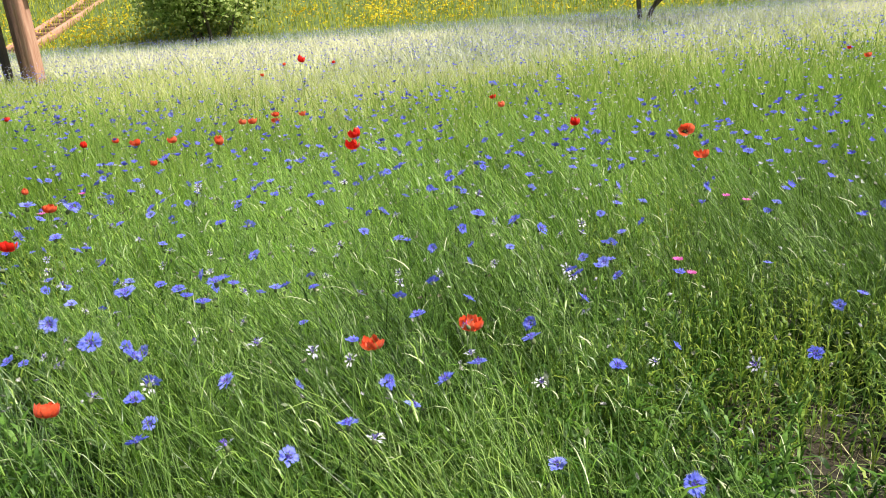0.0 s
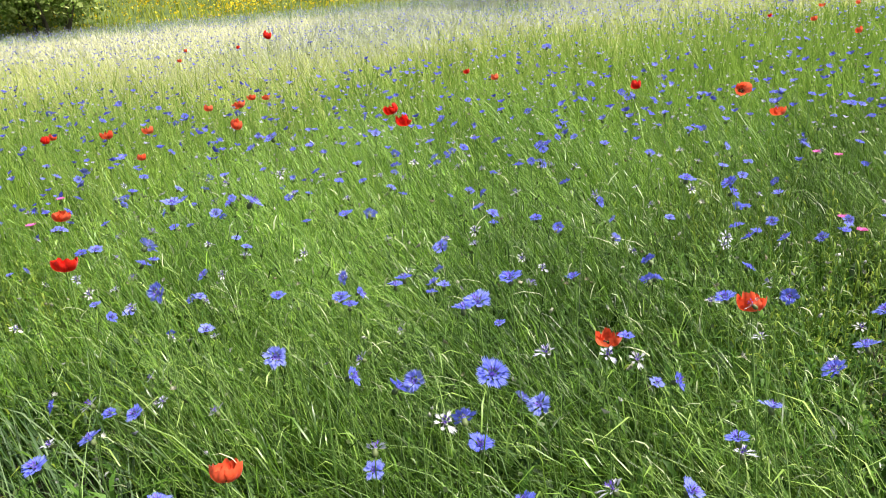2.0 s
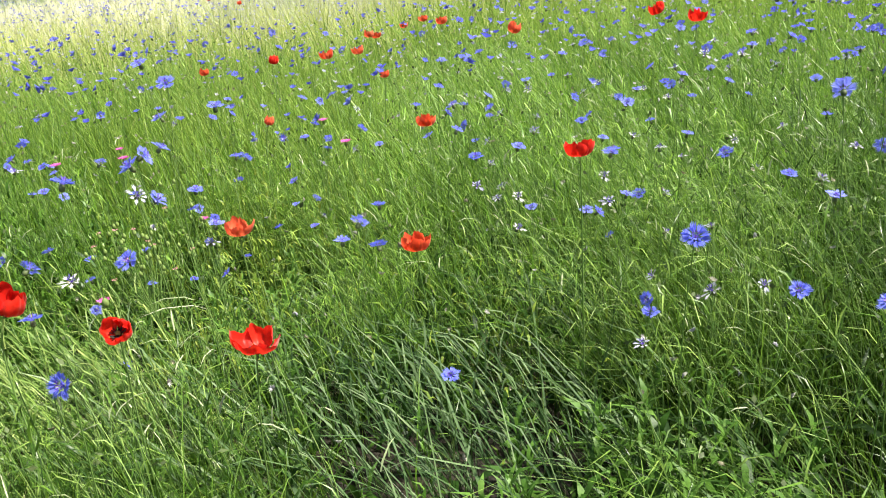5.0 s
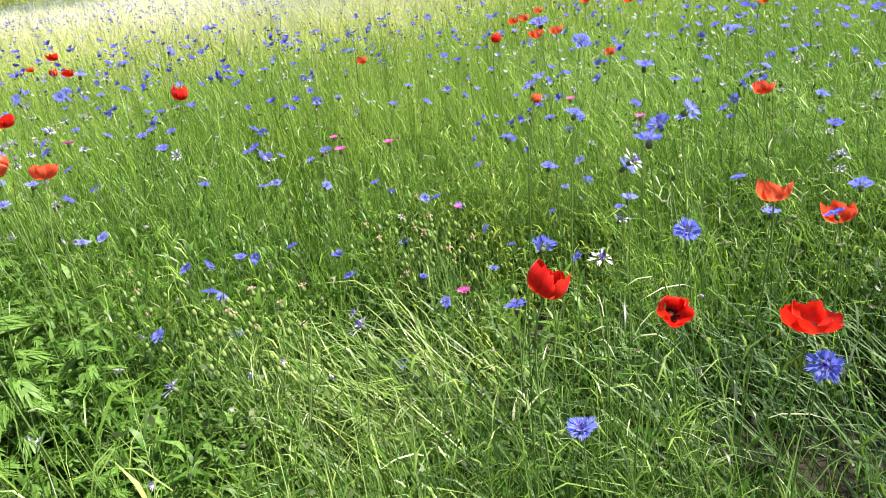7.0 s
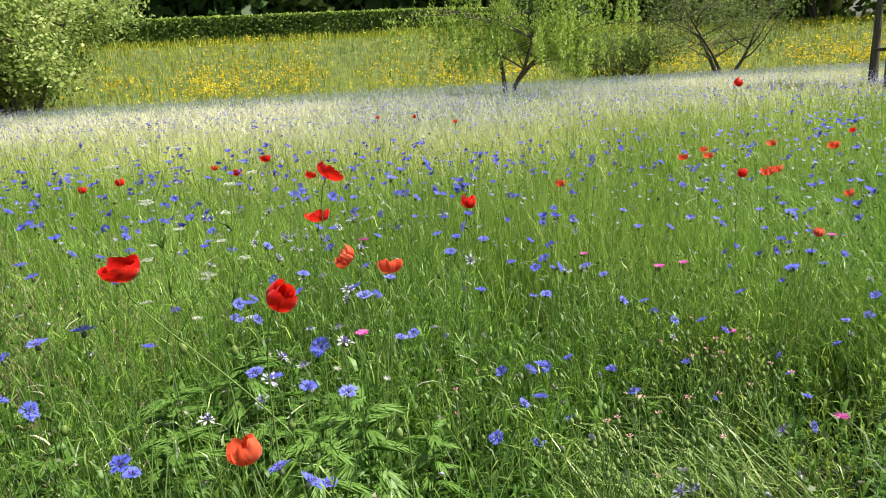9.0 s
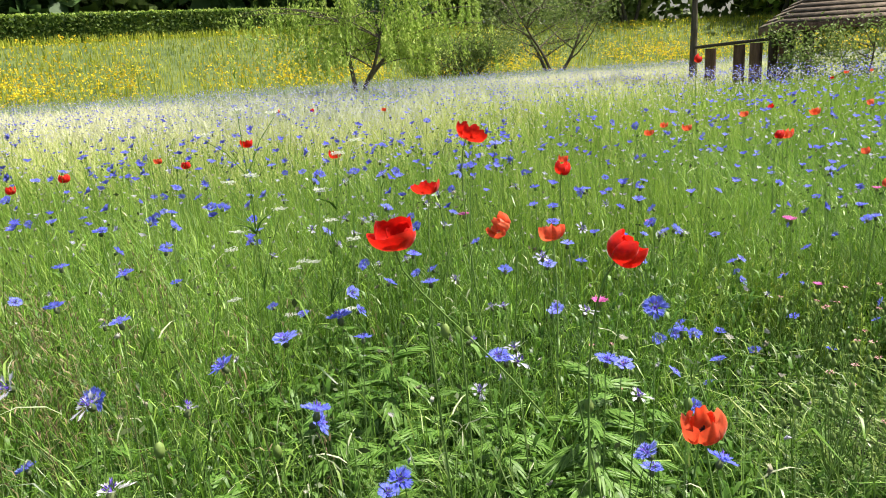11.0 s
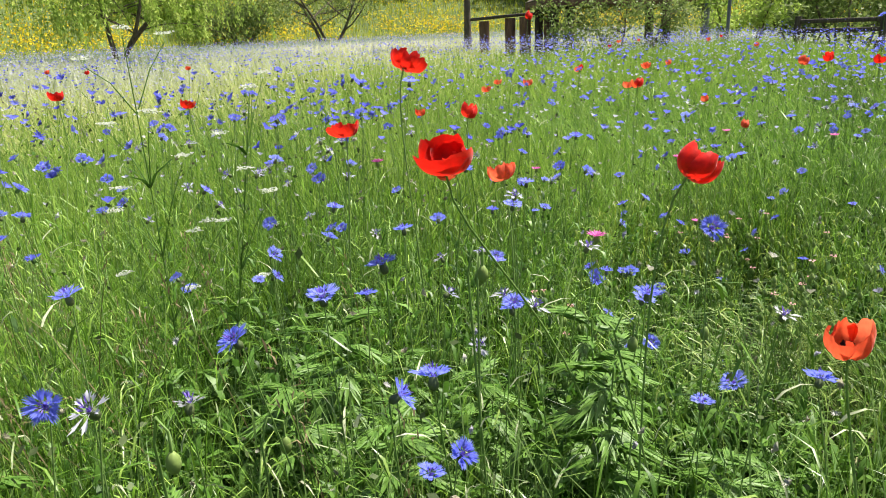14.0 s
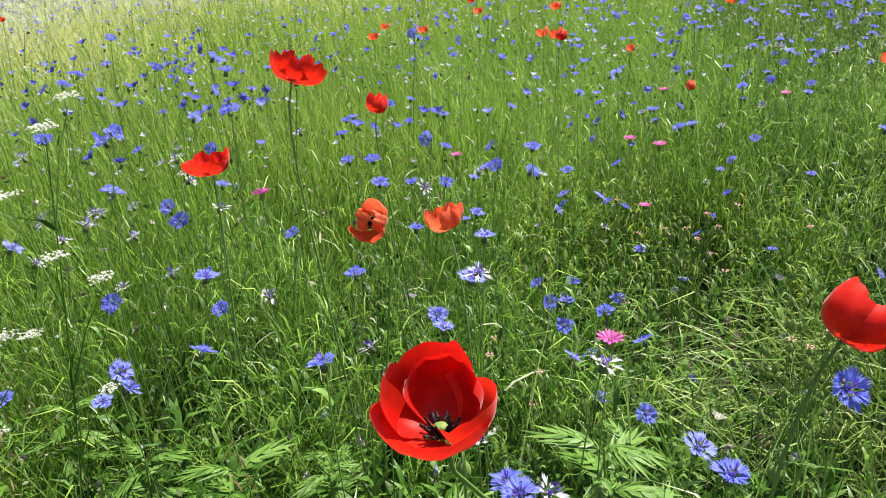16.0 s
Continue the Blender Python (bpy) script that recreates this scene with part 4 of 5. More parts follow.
def flower_stem(heap, top, rr):
    s = np.linspace(0, 1, 8)[:, None]
    mid = top * 0.55 + np.array([rr.normal(0, 0.03), rr.normal(0, 0.03), 0])
    pts = 2 * (1 - s) * s * mid + s**2 * top
    tube(heap, pts, np.linspace(0.0014, 0.0009, 8), 5)


FADED = "faded white cornflower with a violet centre on a thin stem"
CORN = "bright blue cornflower with ragged florets on a thin stem"


def cornflower_kind(seed, height, tilt, faded=False, full=12):
    """One cornflower: a thing that is copied about the meadow."""
    rr = np.random.default_rng(seed)
    ob = thing("faded_cornflower" if faded else "cornflower", (0, 0, 0), FADED if faded else CORN, "cornflower", "faded cornflowers" if faded else "cornflowers in the meadow")
    az = rr.uniform(0, 360)
    turn = turned(radians(az), tilt)
    axis = turn @ np.array([0, 0, 1.0])
    head = np.array([rr.normal(0, 0.04), rr.normal(0, 0.04), height])
    low = head - axis * 0.014
    heap = Heap()
    flower_stem(heap, low, rr)
    part("stem", heap.mesh("stem", STEM, True), ob)
    heap = Heap()
    lathe(heap, [(0.001, 0), (0.0042, 0.002), (0.0052, 0.006), (0.0042, 0.011), (0.0034, 0.013)], 8, low, turn)
    part("involucre", heap.mesh("involucre", CALYX, True), ob)
    heap = Heap()
    if faded:
        trumpets(heap, full - 4, 0.007, 0.0215, 0.012, 0.016, 0.0045, rr, 4, 0.3)
    else:
        trumpets(heap, full, 0.0065, 0.0212, 0.012, 0.0185, 0.0060, rr, 6)
        trumpets(heap, 8, 0.005, 0.0145, 0.012, 0.0225, 0.0042, rr, 5)
    heap.v = [np.concatenate(heap.v) @ turn.T + low]
    part("ray_floret_ring", heap.mesh("ray_floret_ring", PALE if faded else BLUE), ob)
    heap = Heap()
    trumpets(heap, 10, 0.003, 0.0072, 0.012, 0.0235, 0.0016, rr, 3, 0.2)
    heap.v = [np.concatenate(heap.v) @ turn.T + low]
    part("floret_centre", heap.mesh("floret_centre", VIOLET), ob)
    ob["head"] = [float(c) for c in head]
    return ob


KINDS = [cornflower_kind(20 + k, 0.8, t) for k, t in enumerate((0.15, 0.35, 0.5, 0.7, 0.9, 0.25, 0.6, 1.1))]
PALE_KINDS = [cornflower_kind(60 + k, 0.8, t, True, 12) for k, t in enumerate((0.3, 0.6, 0.9))]


def plant(kinds, k, x, y, z, size=1.0, turn=0.0, first={}):
    """Sets a flower so that its head is at x, y, z."""
    src = kinds[k % len(kinds)]
    h = Vector(src["head"])
    sc = z / h.z
    rot = Matrix.Rotation(turn, 4, "Z")
    off = rot @ Vector((h.x, h.y, 0))
    m = Matrix.Translation((x - off.x, y - off.y, 0)) @ rot
    if src.name not in first:
        first[src.name] = 1
        ob = src
        ob.matrix_basis = m
    else:
        ob = copy_thing(src, m)
    for c in ob.children:
        if c.name.startswith("stem"):
            c.scale = (1, 1, sc)
        else:
            c.scale = (size, size, size)
            low = Vector((h.x, h.y, h.z))
            c.location = Vector((h.x, h.y, z)) - low * size
    return ob


# poppies: place of the flower, radius in mm, lean, tilt, how far it is closed, how its front petals flare
SCARLET = [
    (-0.297, 1.887, 1.066, 44, 20, 0.60, 0.70, 0.00),
    (-0.369, 2.063, 0.913, 42, 90, 0.15, 0.70, 0.00),
    (0.086, 2.234, 0.898, 36, 0, 0.30, 1.25, 0.10),
    (1.640, 3.955, 1.174, 38, 0, 0.30, 1.35, 0.05),
    (0.967, 0.931, 0.770, 44, 20, 0.55, 1.00, 0.00),
    (2.560, 2.690, 0.918, 38, 180, 0.30, 1.00, 0.25),
    (2.640, 2.480, 0.907, 40, 90, 0.10, 0.95, 0.30),
]
SCARLET_MORE = [
    (2.001, 1.287, 0.831, 35, 90, 0.20, 0.80, 0.05),
    (1.366, 0.938, 0.650, 47, 60, 0.20, 0.70, 0.10),
    (1.146, 0.916, 0.710, 36, -60, 0.60, 1.00, 0.20),
    (1.102, 2.572, 0.897, 30, 0, 0.30, 1.30, 0.10),
    (3.546, 2.801, 0.939, 32, 90, 0.20, 1.10, 0.20),
    (-1.210, 4.163, 0.794, 36, 90, 0.20, 1.10, 0.20),
    (-1.650, 3.600, 0.841, 32, 90, 0.20, 1.10, 0.20),
    (-1.900, 3.700, 0.798, 32, 90, 0.20, 1.10, 0.20),
    (-0.863, 3.500, 0.940, 36, 90, 0.20, 0.90, 0.20),
    (-0.536, 2.900, 0.927, 30, 90, 0.20, 0.90, 0.20),
]
VERMILION = [
    (-0.142, 1.766, 0.827, 42, 100, 0.40, 0.85, 0.00),
    (-0.253, 1.797, 0.851, 38, 200, 0.95, 0.95, 0.00),
    (-0.293, 0.916, 0.788, 35, 207, 0.22, 1.08, 0.00),
    (1.637, 1.328, 0.638, 42, 90, 0.25, 0.80, 0.10),
    (1.348, 1.041, 0.825, 34, 90, 0.20, 0.80, 0.20),
    (2.533, 0.840, 0.588, 40, 90, 0.40, 0.85, 0.05),
    (1.675, 1.762, 0.807, 32, 90, 0.20, 0.85, 0.20),
    (1.364, 3.605, 0.834, 34, 90, 0.20, 0.95, 0.20),
    (1.274, 2.742, 0.873, 36, 90, 0.20, 0.85, 0.20),
    (3.998, 2.944, 0.877, 40, -90, 0.80, 0.80, 0.10),
]
VERMILION_MORE = [
    (3.527, 1.144, 0.755, 34, 90, 0.25, 0.90, 0.20),
    (0.568, 3.370, 0.765, 32, 90, 0.20, 1.00, 0.20),
    (1.380, 2.900, 0.856, 34, 90, 0.20, 0.85, 0.20),
    (1.361, 4.000, 0.779, 36, 90, 0.20, 0.85, 0.20),
    (1.520, 4.100, 0.806, 32, 90, 0.20, 0.85, 0.20),
    (1.507, 2.577, 0.802, 24, 90, 0.20, 1.10, 0.20),
    (1.990, 2.459, 0.934, 34, 0, 0.40, 1.20, 0.10),
    (1.158, 2.120, 0.772, 26, 0, 0.40, 1.30, 0.00),
    (1.739, 3.132, 0.913, 32, 90, 0.20, 0.90, 0.20),
    (1.650, 3.533, 0.889, 30, 90, 0.20, 0.90, 0.20),
    (4.062, 2.672, 0.827, 34, 90, 0.20, 0.85, 0.20),
    (3.254, 1.179, 0.665, 34, 90, 0.20, 0.80, 0.25),
]
for many, colour in ((SCARLET, "red"), (SCARLET_MORE, "red"), (VERMILION, "orange"), (VERMILION_MORE, "orange")):
    for n, (x, y, z, r, az, tilt, cup, flare) in enumerate(many):
        poppy(x, y, z, r / 1000, colour, az, tilt, cup, flare, n + len(colour) * 10 + len(many) * 3 + (4 if many is SCARLET else 0))
poppy(-0.592, 1.254, 0.977, 0.0365, "red", 62, 0.08, seed=3, foot=(-0.15, 1.38, 0), label="large scarlet poppy with one petal folded down", petals=((88, 52, 0.98, 1.75), (32, 47, 1.00, 1.5), (200, 46, 0.52, 1.75), (-45, 46, 0.74, 1.5)))
poppy(-0.280, 1.148, 0.947, 0.041, "red", -25, 0.70, seed=5, label="half-closed scarlet poppy tipped over on its stem", petals=((150, 48, 1.06, 1.5), (-30, 52, 1.08, 1.5), (65, 46, 1.1, 1.5), (-115, 46, 1.12, 1.6)), point=0.22)
far_poppies = np.random.default_rng(15)
for n in range(13):
    y = far_poppies.uniform(3.2, 9.0)
    x = far_poppies.uniform(-1.5 - 0.55 * y, 2.5 + 0.75 * y)
    poppy(x, y, far_poppies.uniform(0.80, 0.93), far_poppies.uniform(0.028, 0.036), "orange" if n % 3 else "red", 90, 0.2, far_poppies.uniform(0.8, 1.2), 0.2, 200 + n)

BLUE_EAST = [
    (2.466, 0.877, 0.938), (3.065, 0.869, 0.948), (3.395, 0.749, 0.728), (3.481, 0.861, 0.709), (2.800, 0.881, 0.566), (2.909, 0.799, 0.805),
    (2.687, 1.199, 0.771), (3.080, 0.561, 0.769), (2.694, 0.778, 0.864), (3.029, 0.661, 1.006), (3.443, 1.029, 0.828), (3.618, 0.874, 0.811),
    (3.311, 0.663, 0.703), (4.003, 0.676, 0.750), (3.465, 1.473, 0.924), (3.563, 1.477, 0.908), (2.784, 0.878, 0.766), (3.022, 0.633, 0.804),
    (2.364, 0.622, 0.774), (2.349, 0.765, 0.719), (2.621, 0.970, 1.063), (2.342, 0.521, 0.754), (2.530, 0.635, 0.700), (2.066, 0.772, 0.850),
    (2.381, 1.017, 0.972), (2.458, 1.001, 1.057), (1.691, 1.090, 0.443), (2.312, 0.951, 0.645), (1.567, 1.227, 0.689), (1.549, 1.134, 0.780),
    (2.982, 0.921, 0.872),
]
BLUE_MORE_EAST = [
    (3.561, 0.844, 0.787), (3.364, 1.016, 0.664), (3.860, 1.083, 0.718), (3.763, 0.891, 0.594), (3.698, 0.988, 0.815), (3.708, 1.756, 0.576),
    (3.609, 1.607, 0.844), (3.765, 2.288, 0.729), (3.106, 0.795, 0.760), (3.070, 1.107, 0.571), (3.986, 1.827, 0.648), (4.207, 2.401, 0.898),
    (2.477, 1.503, 1.068), (3.194, 2.789, 1.117), (2.881, 0.795, 0.795), (2.703, 1.203, 0.750), (3.050, 0.546, 0.967), (2.993, 0.712, 0.793),
    (1.480, 1.300, 0.676), (1.900, 1.560, 0.772), (2.200, 1.700, 0.819), (1.750, 2.000, 0.793),
]
BLUE_MIDDLE = [
    (1.212, 0.639, 0.788), (0.956, 0.685, 0.708), (0.929, 1.032, 0.689), (1.121, 0.945, 0.968), (1.139, 1.415, 1.035), (0.283, 1.919, 0.462),
    (0.235, 1.738, 0.319), (0.369, 2.030, 0.439), (0.666, 1.766, 0.141), (0.500, 2.027, 0.396), (0.543, 1.917, 0.370), (0.342, 1.842, 0.332),
    (0.201, 1.784, 0.414), (0.786, 2.317, 0.438), (1.088, 1.560, 0.744), (1.175, 1.068, 0.952), (1.213, 1.048, 0.973), (1.248, 1.368, 0.983),
    (1.071, 1.469, 1.073), (1.056, 1.540, 0.938), (1.111, 1.366, 0.908), (1.156, 1.182, 0.851), (1.203, 1.328, 0.734), (1.180, 0.956, 0.820),
    (0.976, 1.005, 0.803), (0.113, 2.165, 0.628), (0.325, 2.188, 0.597), (0.301, 2.273, 0.663), (0.483, 2.319, 0.649), (1.070, 2.097, 0.670),
    (1.052, 2.047, 0.691),
]
BLUE_WEST = [
    (-1.049, 1.314, 0.775), (-0.766, 1.241, 0.854), (-0.683, 1.256, 0.871), (-0.734, 1.056, 0.825), (-0.622, 1.188, 0.627), (-0.219, 1.160, 0.854),
    (-0.197, 1.650, 0.790), (-1.250, 1.545, 0.562), (-0.385, 2.464, 0.907), (-1.191, 2.114, 0.876), (-1.080, 1.782, 0.843), (-1.185, 1.662, 0.825),
    (-0.622, 2.418, 0.749), (-0.601, 1.950, 0.689), (-0.423, 2.036, 0.746), (0.308, 2.103, 0.739), (0.340, 2.022, 0.733), (-0.264, 1.229, 0.746),
    (-0.403, 1.372, 0.719), (-0.447, 2.324, 0.925), (-0.431, 2.401, 0.809), (-0.057, 2.690, 0.985), (-0.150, 2.145, 1.006), (-0.972, 2.671, 0.818),
    (-1.125, 2.433, 0.830), (-0.226, 1.148, 0.589), (-0.200, 1.295, 0.702), (-0.095, 1.857, 0.607), (-0.845, 2.735, 0.666), (-0.200, 1.943, 0.700),
    (-0.376, 1.416, 0.688),
]
BLUE_MORE_WEST = [
    (-0.860, 1.274, 0.813), (-0.733, 1.128, 0.772), (-0.635, 1.248, 0.569), (-0.722, 2.281, 0.538), (-0.287, 1.056, 0.681), (-0.220, 0.982, 0.698),
    (-0.577, 2.033, 0.610), (-0.127, 1.804, 0.617), (0.110, 1.551, 0.444), (0.212, 1.718, 0.543), (0.260, 1.850, 0.499), (0.020, 2.156, 0.762),
    (0.140, 1.760, 0.524), (0.230, 1.640, 0.502),
]
WHITE_PLACES = [
    (-0.947, 0.939, 0.832), (-1.014, 1.151, 0.837), (-0.397, 1.580, 0.670), (-0.217, 1.411, 0.766), (-0.916, 1.271, 0.756), (-1.156, 1.297, 0.818), (3.120, 0.900, 0.797),
    (2.960, 0.740, 0.767), (2.860, 0.690, 0.757), (3.420, 0.800, 0.667), (3.200, 0.640, 0.727), (1.150, 1.120, 0.882), (1.060, 0.980, 0.783),
    (-0.520, 2.280, 0.801), (-0.560, 2.420, 0.783), (-0.330, 1.500, 0.676), (-0.420, 1.450, 0.619), (0.470, 2.330, 0.636), (0.360, 2.020, 0.723),
]
for many in (BLUE_EAST, BLUE_MORE_EAST, BLUE_MIDDLE, BLUE_WEST, BLUE_MORE_WEST):
    for n, (x, y, z) in enumerate(many):
        plant(KINDS, n + len(many), x, y, z, 1.0, n * 1.7)
for n, (x, y, z) in enumerate(((-1.144, 0.990, 0.847), (-0.895, 0.965, 0.776))):
    plant(KINDS, n + 2, x, y, z, 1.0, n * 2.1)
for n, (x, y, z) in enumerate(WHITE_PLACES):
    plant(PALE_KINDS, n, x, y, z, 1.0, n * 1.3)
free = np.random.default_rng(3)


def free_place(y0, y1):
    y = y0 + (y1 - y0) * free.uniform()
    x = free.uniform(-1.6 - 0.5 * y, 3.9 + 0.6 * y)
    return x, y, float(growth(np.array(x), np.array(y)))


for n in range(80):
    x, y, g = free_place(1.3, 2.6)
    plant(KINDS, int(free.integers(0, 8)), x, y, float(np.clip(free.normal(0.84, 0.07), 0.5, 1.0)) * (0.35 + 0.65 * g), free.uniform(0.75, 1.0), free.uniform(0, 6.28))
for n in range(70):
    x, y, g = free_place(0.95, 3.2)
    plant(PALE_KINDS, int(free.integers(0, 3)), x, y, float(np.clip(free.normal(0.76, 0.08), 0.4, 0.95)) * (0.35 + 0.65 * g), free.uniform(0.7, 1.0), free.uniform(0, 6.28))


def thicken(kinds, n, x0, x1, y0, y1, mean):
    for _ in range(n):
        x, y = free.uniform(x0, x1), free.uniform(y0, y1)
        g = float(growth(np.array(x), np.array(y)))
        plant(kinds, int(free.integers(0, len(kinds))), x, y, float(np.clip(free.normal(mean, 0.07), 0.4, 1.0)) * (0.35 + 0.65 * g), free.uniform(0.7, 1.0), free.uniform(0, 6.28))


thicken(KINDS, 64, 1.6, 3.9, 1.0, 2.4, 0.74)
thicken(PALE_KINDS, 60, 1.8, 3.8, 0.9, 2.6, 0.70)
thicken(PALE_KINDS, 8, -1.8, 0.4, 1.6, 3.0, 0.74)
thicken(PALE_KINDS, 14, -0.75, -0.15, 2.15, 2.7, 0.80)
thicken(KINDS, 30, -0.9, 1.3, 1.9, 3.0, 0.80)


def drifts(areas):
    """Further cornflowers, joined: past those that stand singly nobody could count them."""
    petals, greens = Heap(), Heap()
    shapes = []
    for src in KINDS:
        got = {}
        for c in src.children:
            me = c.data
            v = np.zeros(len(me.vertices) * 3)
            me.vertices.foreach_get("co", v)
            got[c.name.split(".")[0]] = (v.reshape(-1, 3), [np.array([p.vertices[:] for p in me.polygons if len(p.vertices) == k]) for k in (3, 4)])
        shapes.append((got, np.array(src["head"])))
    for n, x0, x1, y0, y1, mean in areas:
        for _ in range(n):
            got, h = shapes[int(free.integers(0, len(shapes)))]
            x, y = free.uniform(x0, x1), free.uniform(y0, y1)
            z = float(np.clip(free.normal(mean, 0.07), 0.45, 1.0)) * (0.35 + 0.65 * float(growth(np.array(x), np.array(y))))
            a, size = free.uniform(0, 6.28), free.uniform(0.75, 1.0)
            rot = np.array([[math.cos(a), -math.sin(a), 0], [math.sin(a), math.cos(a), 0], [0, 0, 1]])
            for name, (v, f) in got.items():
                if name == "stem":
                    w = (v - h * (1, 1, 0)) * (1, 1, z / h[2])
                else:
                    w = (v - h) * size + (0, 0, z)
                (greens if name in ("stem", "involucre") else petals).add(w @ rot.T + (x, y, 0), *f)
    stuff("cornflower_drift", petals.mesh("cornflower_drift", BLUES), "drift of bright blue cornflowers in the meadow", "cornflowers")
    stuff("cornflower_drift_stems", greens.mesh("cornflower_drift_stems", STEM), "thin green stems under a drift of cornflowers", "stems")


drifts(((110, 1.0, 6.0, 2.0, 3.5, 0.82), (110, -3.0, 1.0, 2.1, 3.7, 0.85)))


# ---- weeds, buds and other single plants ----
def lobed_leaf(size, seed):
    """A deeply cut leaf, lying along +x, arched."""
    rr = np.random.default_rng(seed)
    heap = Heap()

    def lobe(start, way, length, width):
        side = np.array([-way[1], way[0]]) * width / 2
        pts = [start - side * 0.5, start + side * 0.5, start + way * length * 0.5 + side, start + way * length, start + way * length * 0.5 - side]
        heap.add([(*q, 0.35 * q[0] - 1.6 * q[0] ** 2 / size - 0.3 * abs(q[1])) for q in pts], [[0, 1, 2], [0, 2, 3], [0, 3, 4]])

    lobe(np.array([0.0, 0]), np.array([1.0, 0]), size, size * 0.13)
    for k in range(4):
        start = size * (0.18 + 0.15 * k)
        for sgn in (-1, 1):
            a = sgn * rr.uniform(0.42, 0.72)
            lobe(np.array([start, 0]), np.array([math.cos(a), math.sin(a)]), size * (0.62 - 0.09 * k), size * 0.10)
            a *= 1.7
            lobe(np.array([start, 0]), np.array([math.cos(a), math.sin(a)]), size * (0.26 - 0.03 * k), size * 0.07)
    return heap.mesh("leaf", LUSH)


LEAVES = [lobed_leaf(0.095, 5), lobed_leaf(0.11, 6), lobed_leaf(0.085, 7)]


def mugwort(height, seed):
    rr = np.random.default_rng(seed)
    ob = thing("mugwort", (0, 0, 0), "leafy green weed with deeply cut leaves", "weed", "leafy weeds")
    heap = Heap()
    pts = np.array([(0, 0, 0), (0.01, 0.005, height * 0.5), (rr.normal(0, 0.02), rr.normal(0, 0.02), height)])
    tube(heap, pts, (0.004, 0.003, 0.0015), 6)
    part("stem", heap.mesh("stem", STEM, True), ob)
    for k in range(30):
        u = 0.25 + 0.75 * k / 29
        leaf = part("leaf", LEAVES[k % 3], ob, at=tuple(np.array([np.interp(u, (0, 0.5, 1), pts[:, c]) for c in range(3)])))
        leaf.rotation_euler = (rr.normal(0, 0.2), -0.6 - 0.9 * max(0, u - 0.6) + rr.normal(0, 0.15), k * 2.4)
        leaf.scale = (1.15 - 0.5 * u,) * 3
    return ob


weed_a, weed_b = mugwort(0.55, 1), mugwort(0.62, 2)
weed_a.location = (-0.70, 1.62, 0)
weed_b.location = (-0.27, 1.30, 0)
for n, (x, y, t, s) in enumerate(((-0.92, 1.45, 1.0, 0.9), (-0.55, 1.75, 2.0, 0.95), (-0.60, 1.42, 3.0, 1.0), (-0.18, 1.42, 4.0, 1.0), (-0.42, 1.12, 5.0, 0.85), (-0.05, 1.5, 0.5, 0.8), (-1.15, 1.7, 1.5, 0.9), (-0.35, 1.55, 2.5, 0.8), (0.05, 1.22, 3.5, 0.6), (-0.15, 1.15, 4.5, 0.75), (-0.72, 2.05, 0.3, 0.75), (-0.60, 2.0, 1.3, 0.8), (-0.50, 1.96, 2.2, 0.72), (-0.84, 1.93, 3.1, 0.75), (-0.67, 1.82, 4.0, 0.72), (-0.36, 1.84, 5.2, 0.7), (-0.26, 1.6, 0.9, 0.72), (-0.65, 2.25, 1.9, 0.78), (-0.22, 1.62, 2.9, 0.5), (-0.35, 1.70, 1.4, 0.55), (-0.10, 1.48, 0.4, 0.5), (0.14, 1.62, 2.2, 0.45), (-0.28, 1.50, 3.3, 0.55), (0.06, 1.40, 3.7, 0.5), (0.22, 1.52, 0.7, 0.48), (-0.02, 1.72, 5.5, 0.5), (0.30, 1.28, 1.1, 0.42), (-0.30, 1.92, 4.4, 0.62), (-0.48, 1.66, 0.2, 0.8), (3.92, 1.55, 1.0, 0.5), (4.1, 1.3, 2.0, 0.45), (2.1, 0.95, 2.0, 0.5), (1.9, 0.85, 3.0, 0.45))):
    w = copy_thing((weed_a, weed_b)[n % 2], Matrix.Translation((x, y, 0)) @ Matrix.Rotation(t, 4, "Z"))
    w.scale = (s, s, s)


def poppy_bud(x, y, z, seed):
    rr = np.random.default_rng(seed)
    base = np.array([x + rr.normal(0, 0.04), y + rr.normal(0, 0.04), 0])
    ob = thing("poppy_bud", base, "nodding green hairy poppy bud on a hooked stem", "poppy bud", "poppy buds")
    h = np.array([x, y, z]) - base
    heap = Heap()
    a = rr.uniform(0, 6.28)
    o = np.array([math.cos(a), math.sin(a), 0]) * 0.03
    pts = [np.zeros(3), h * 0.5, h + (0, 0, 0.01) - o, h + (0, 0, 0.045) - o * 0.6, h + (0, 0, 0.035), h + (0, 0, 0.012)]
    tube(heap, pts, (0.0022, 0.002, 0.0017, 0.0016, 0.0016, 0.0016), 6)
    part("stem", heap.mesh("stem", STEM, True), ob)
    heap = Heap()
    lathe(heap, [(0.0005, -0.013), (0.005, -0.010), (0.0078, -0.002), (0.007, 0.006), (0.003, 0.012), (0.0005, 0.013)], 10, h)
    part("bud", heap.mesh("bud", POD, True), ob, "oval grey-green bud")


for n, (x, y, z) in enumerate(((-0.515, 1.294, 0.811), (-0.45, 1.40, 0.760), (-0.95, 1.20, 0.733), (-0.30, 1.22, 0.676), (-0.80, 1.33, 0.629), (0.95, 1.25, 0.605), (-0.10, 1.25, 0.630))):
    poppy_bud(x, y, z, n)


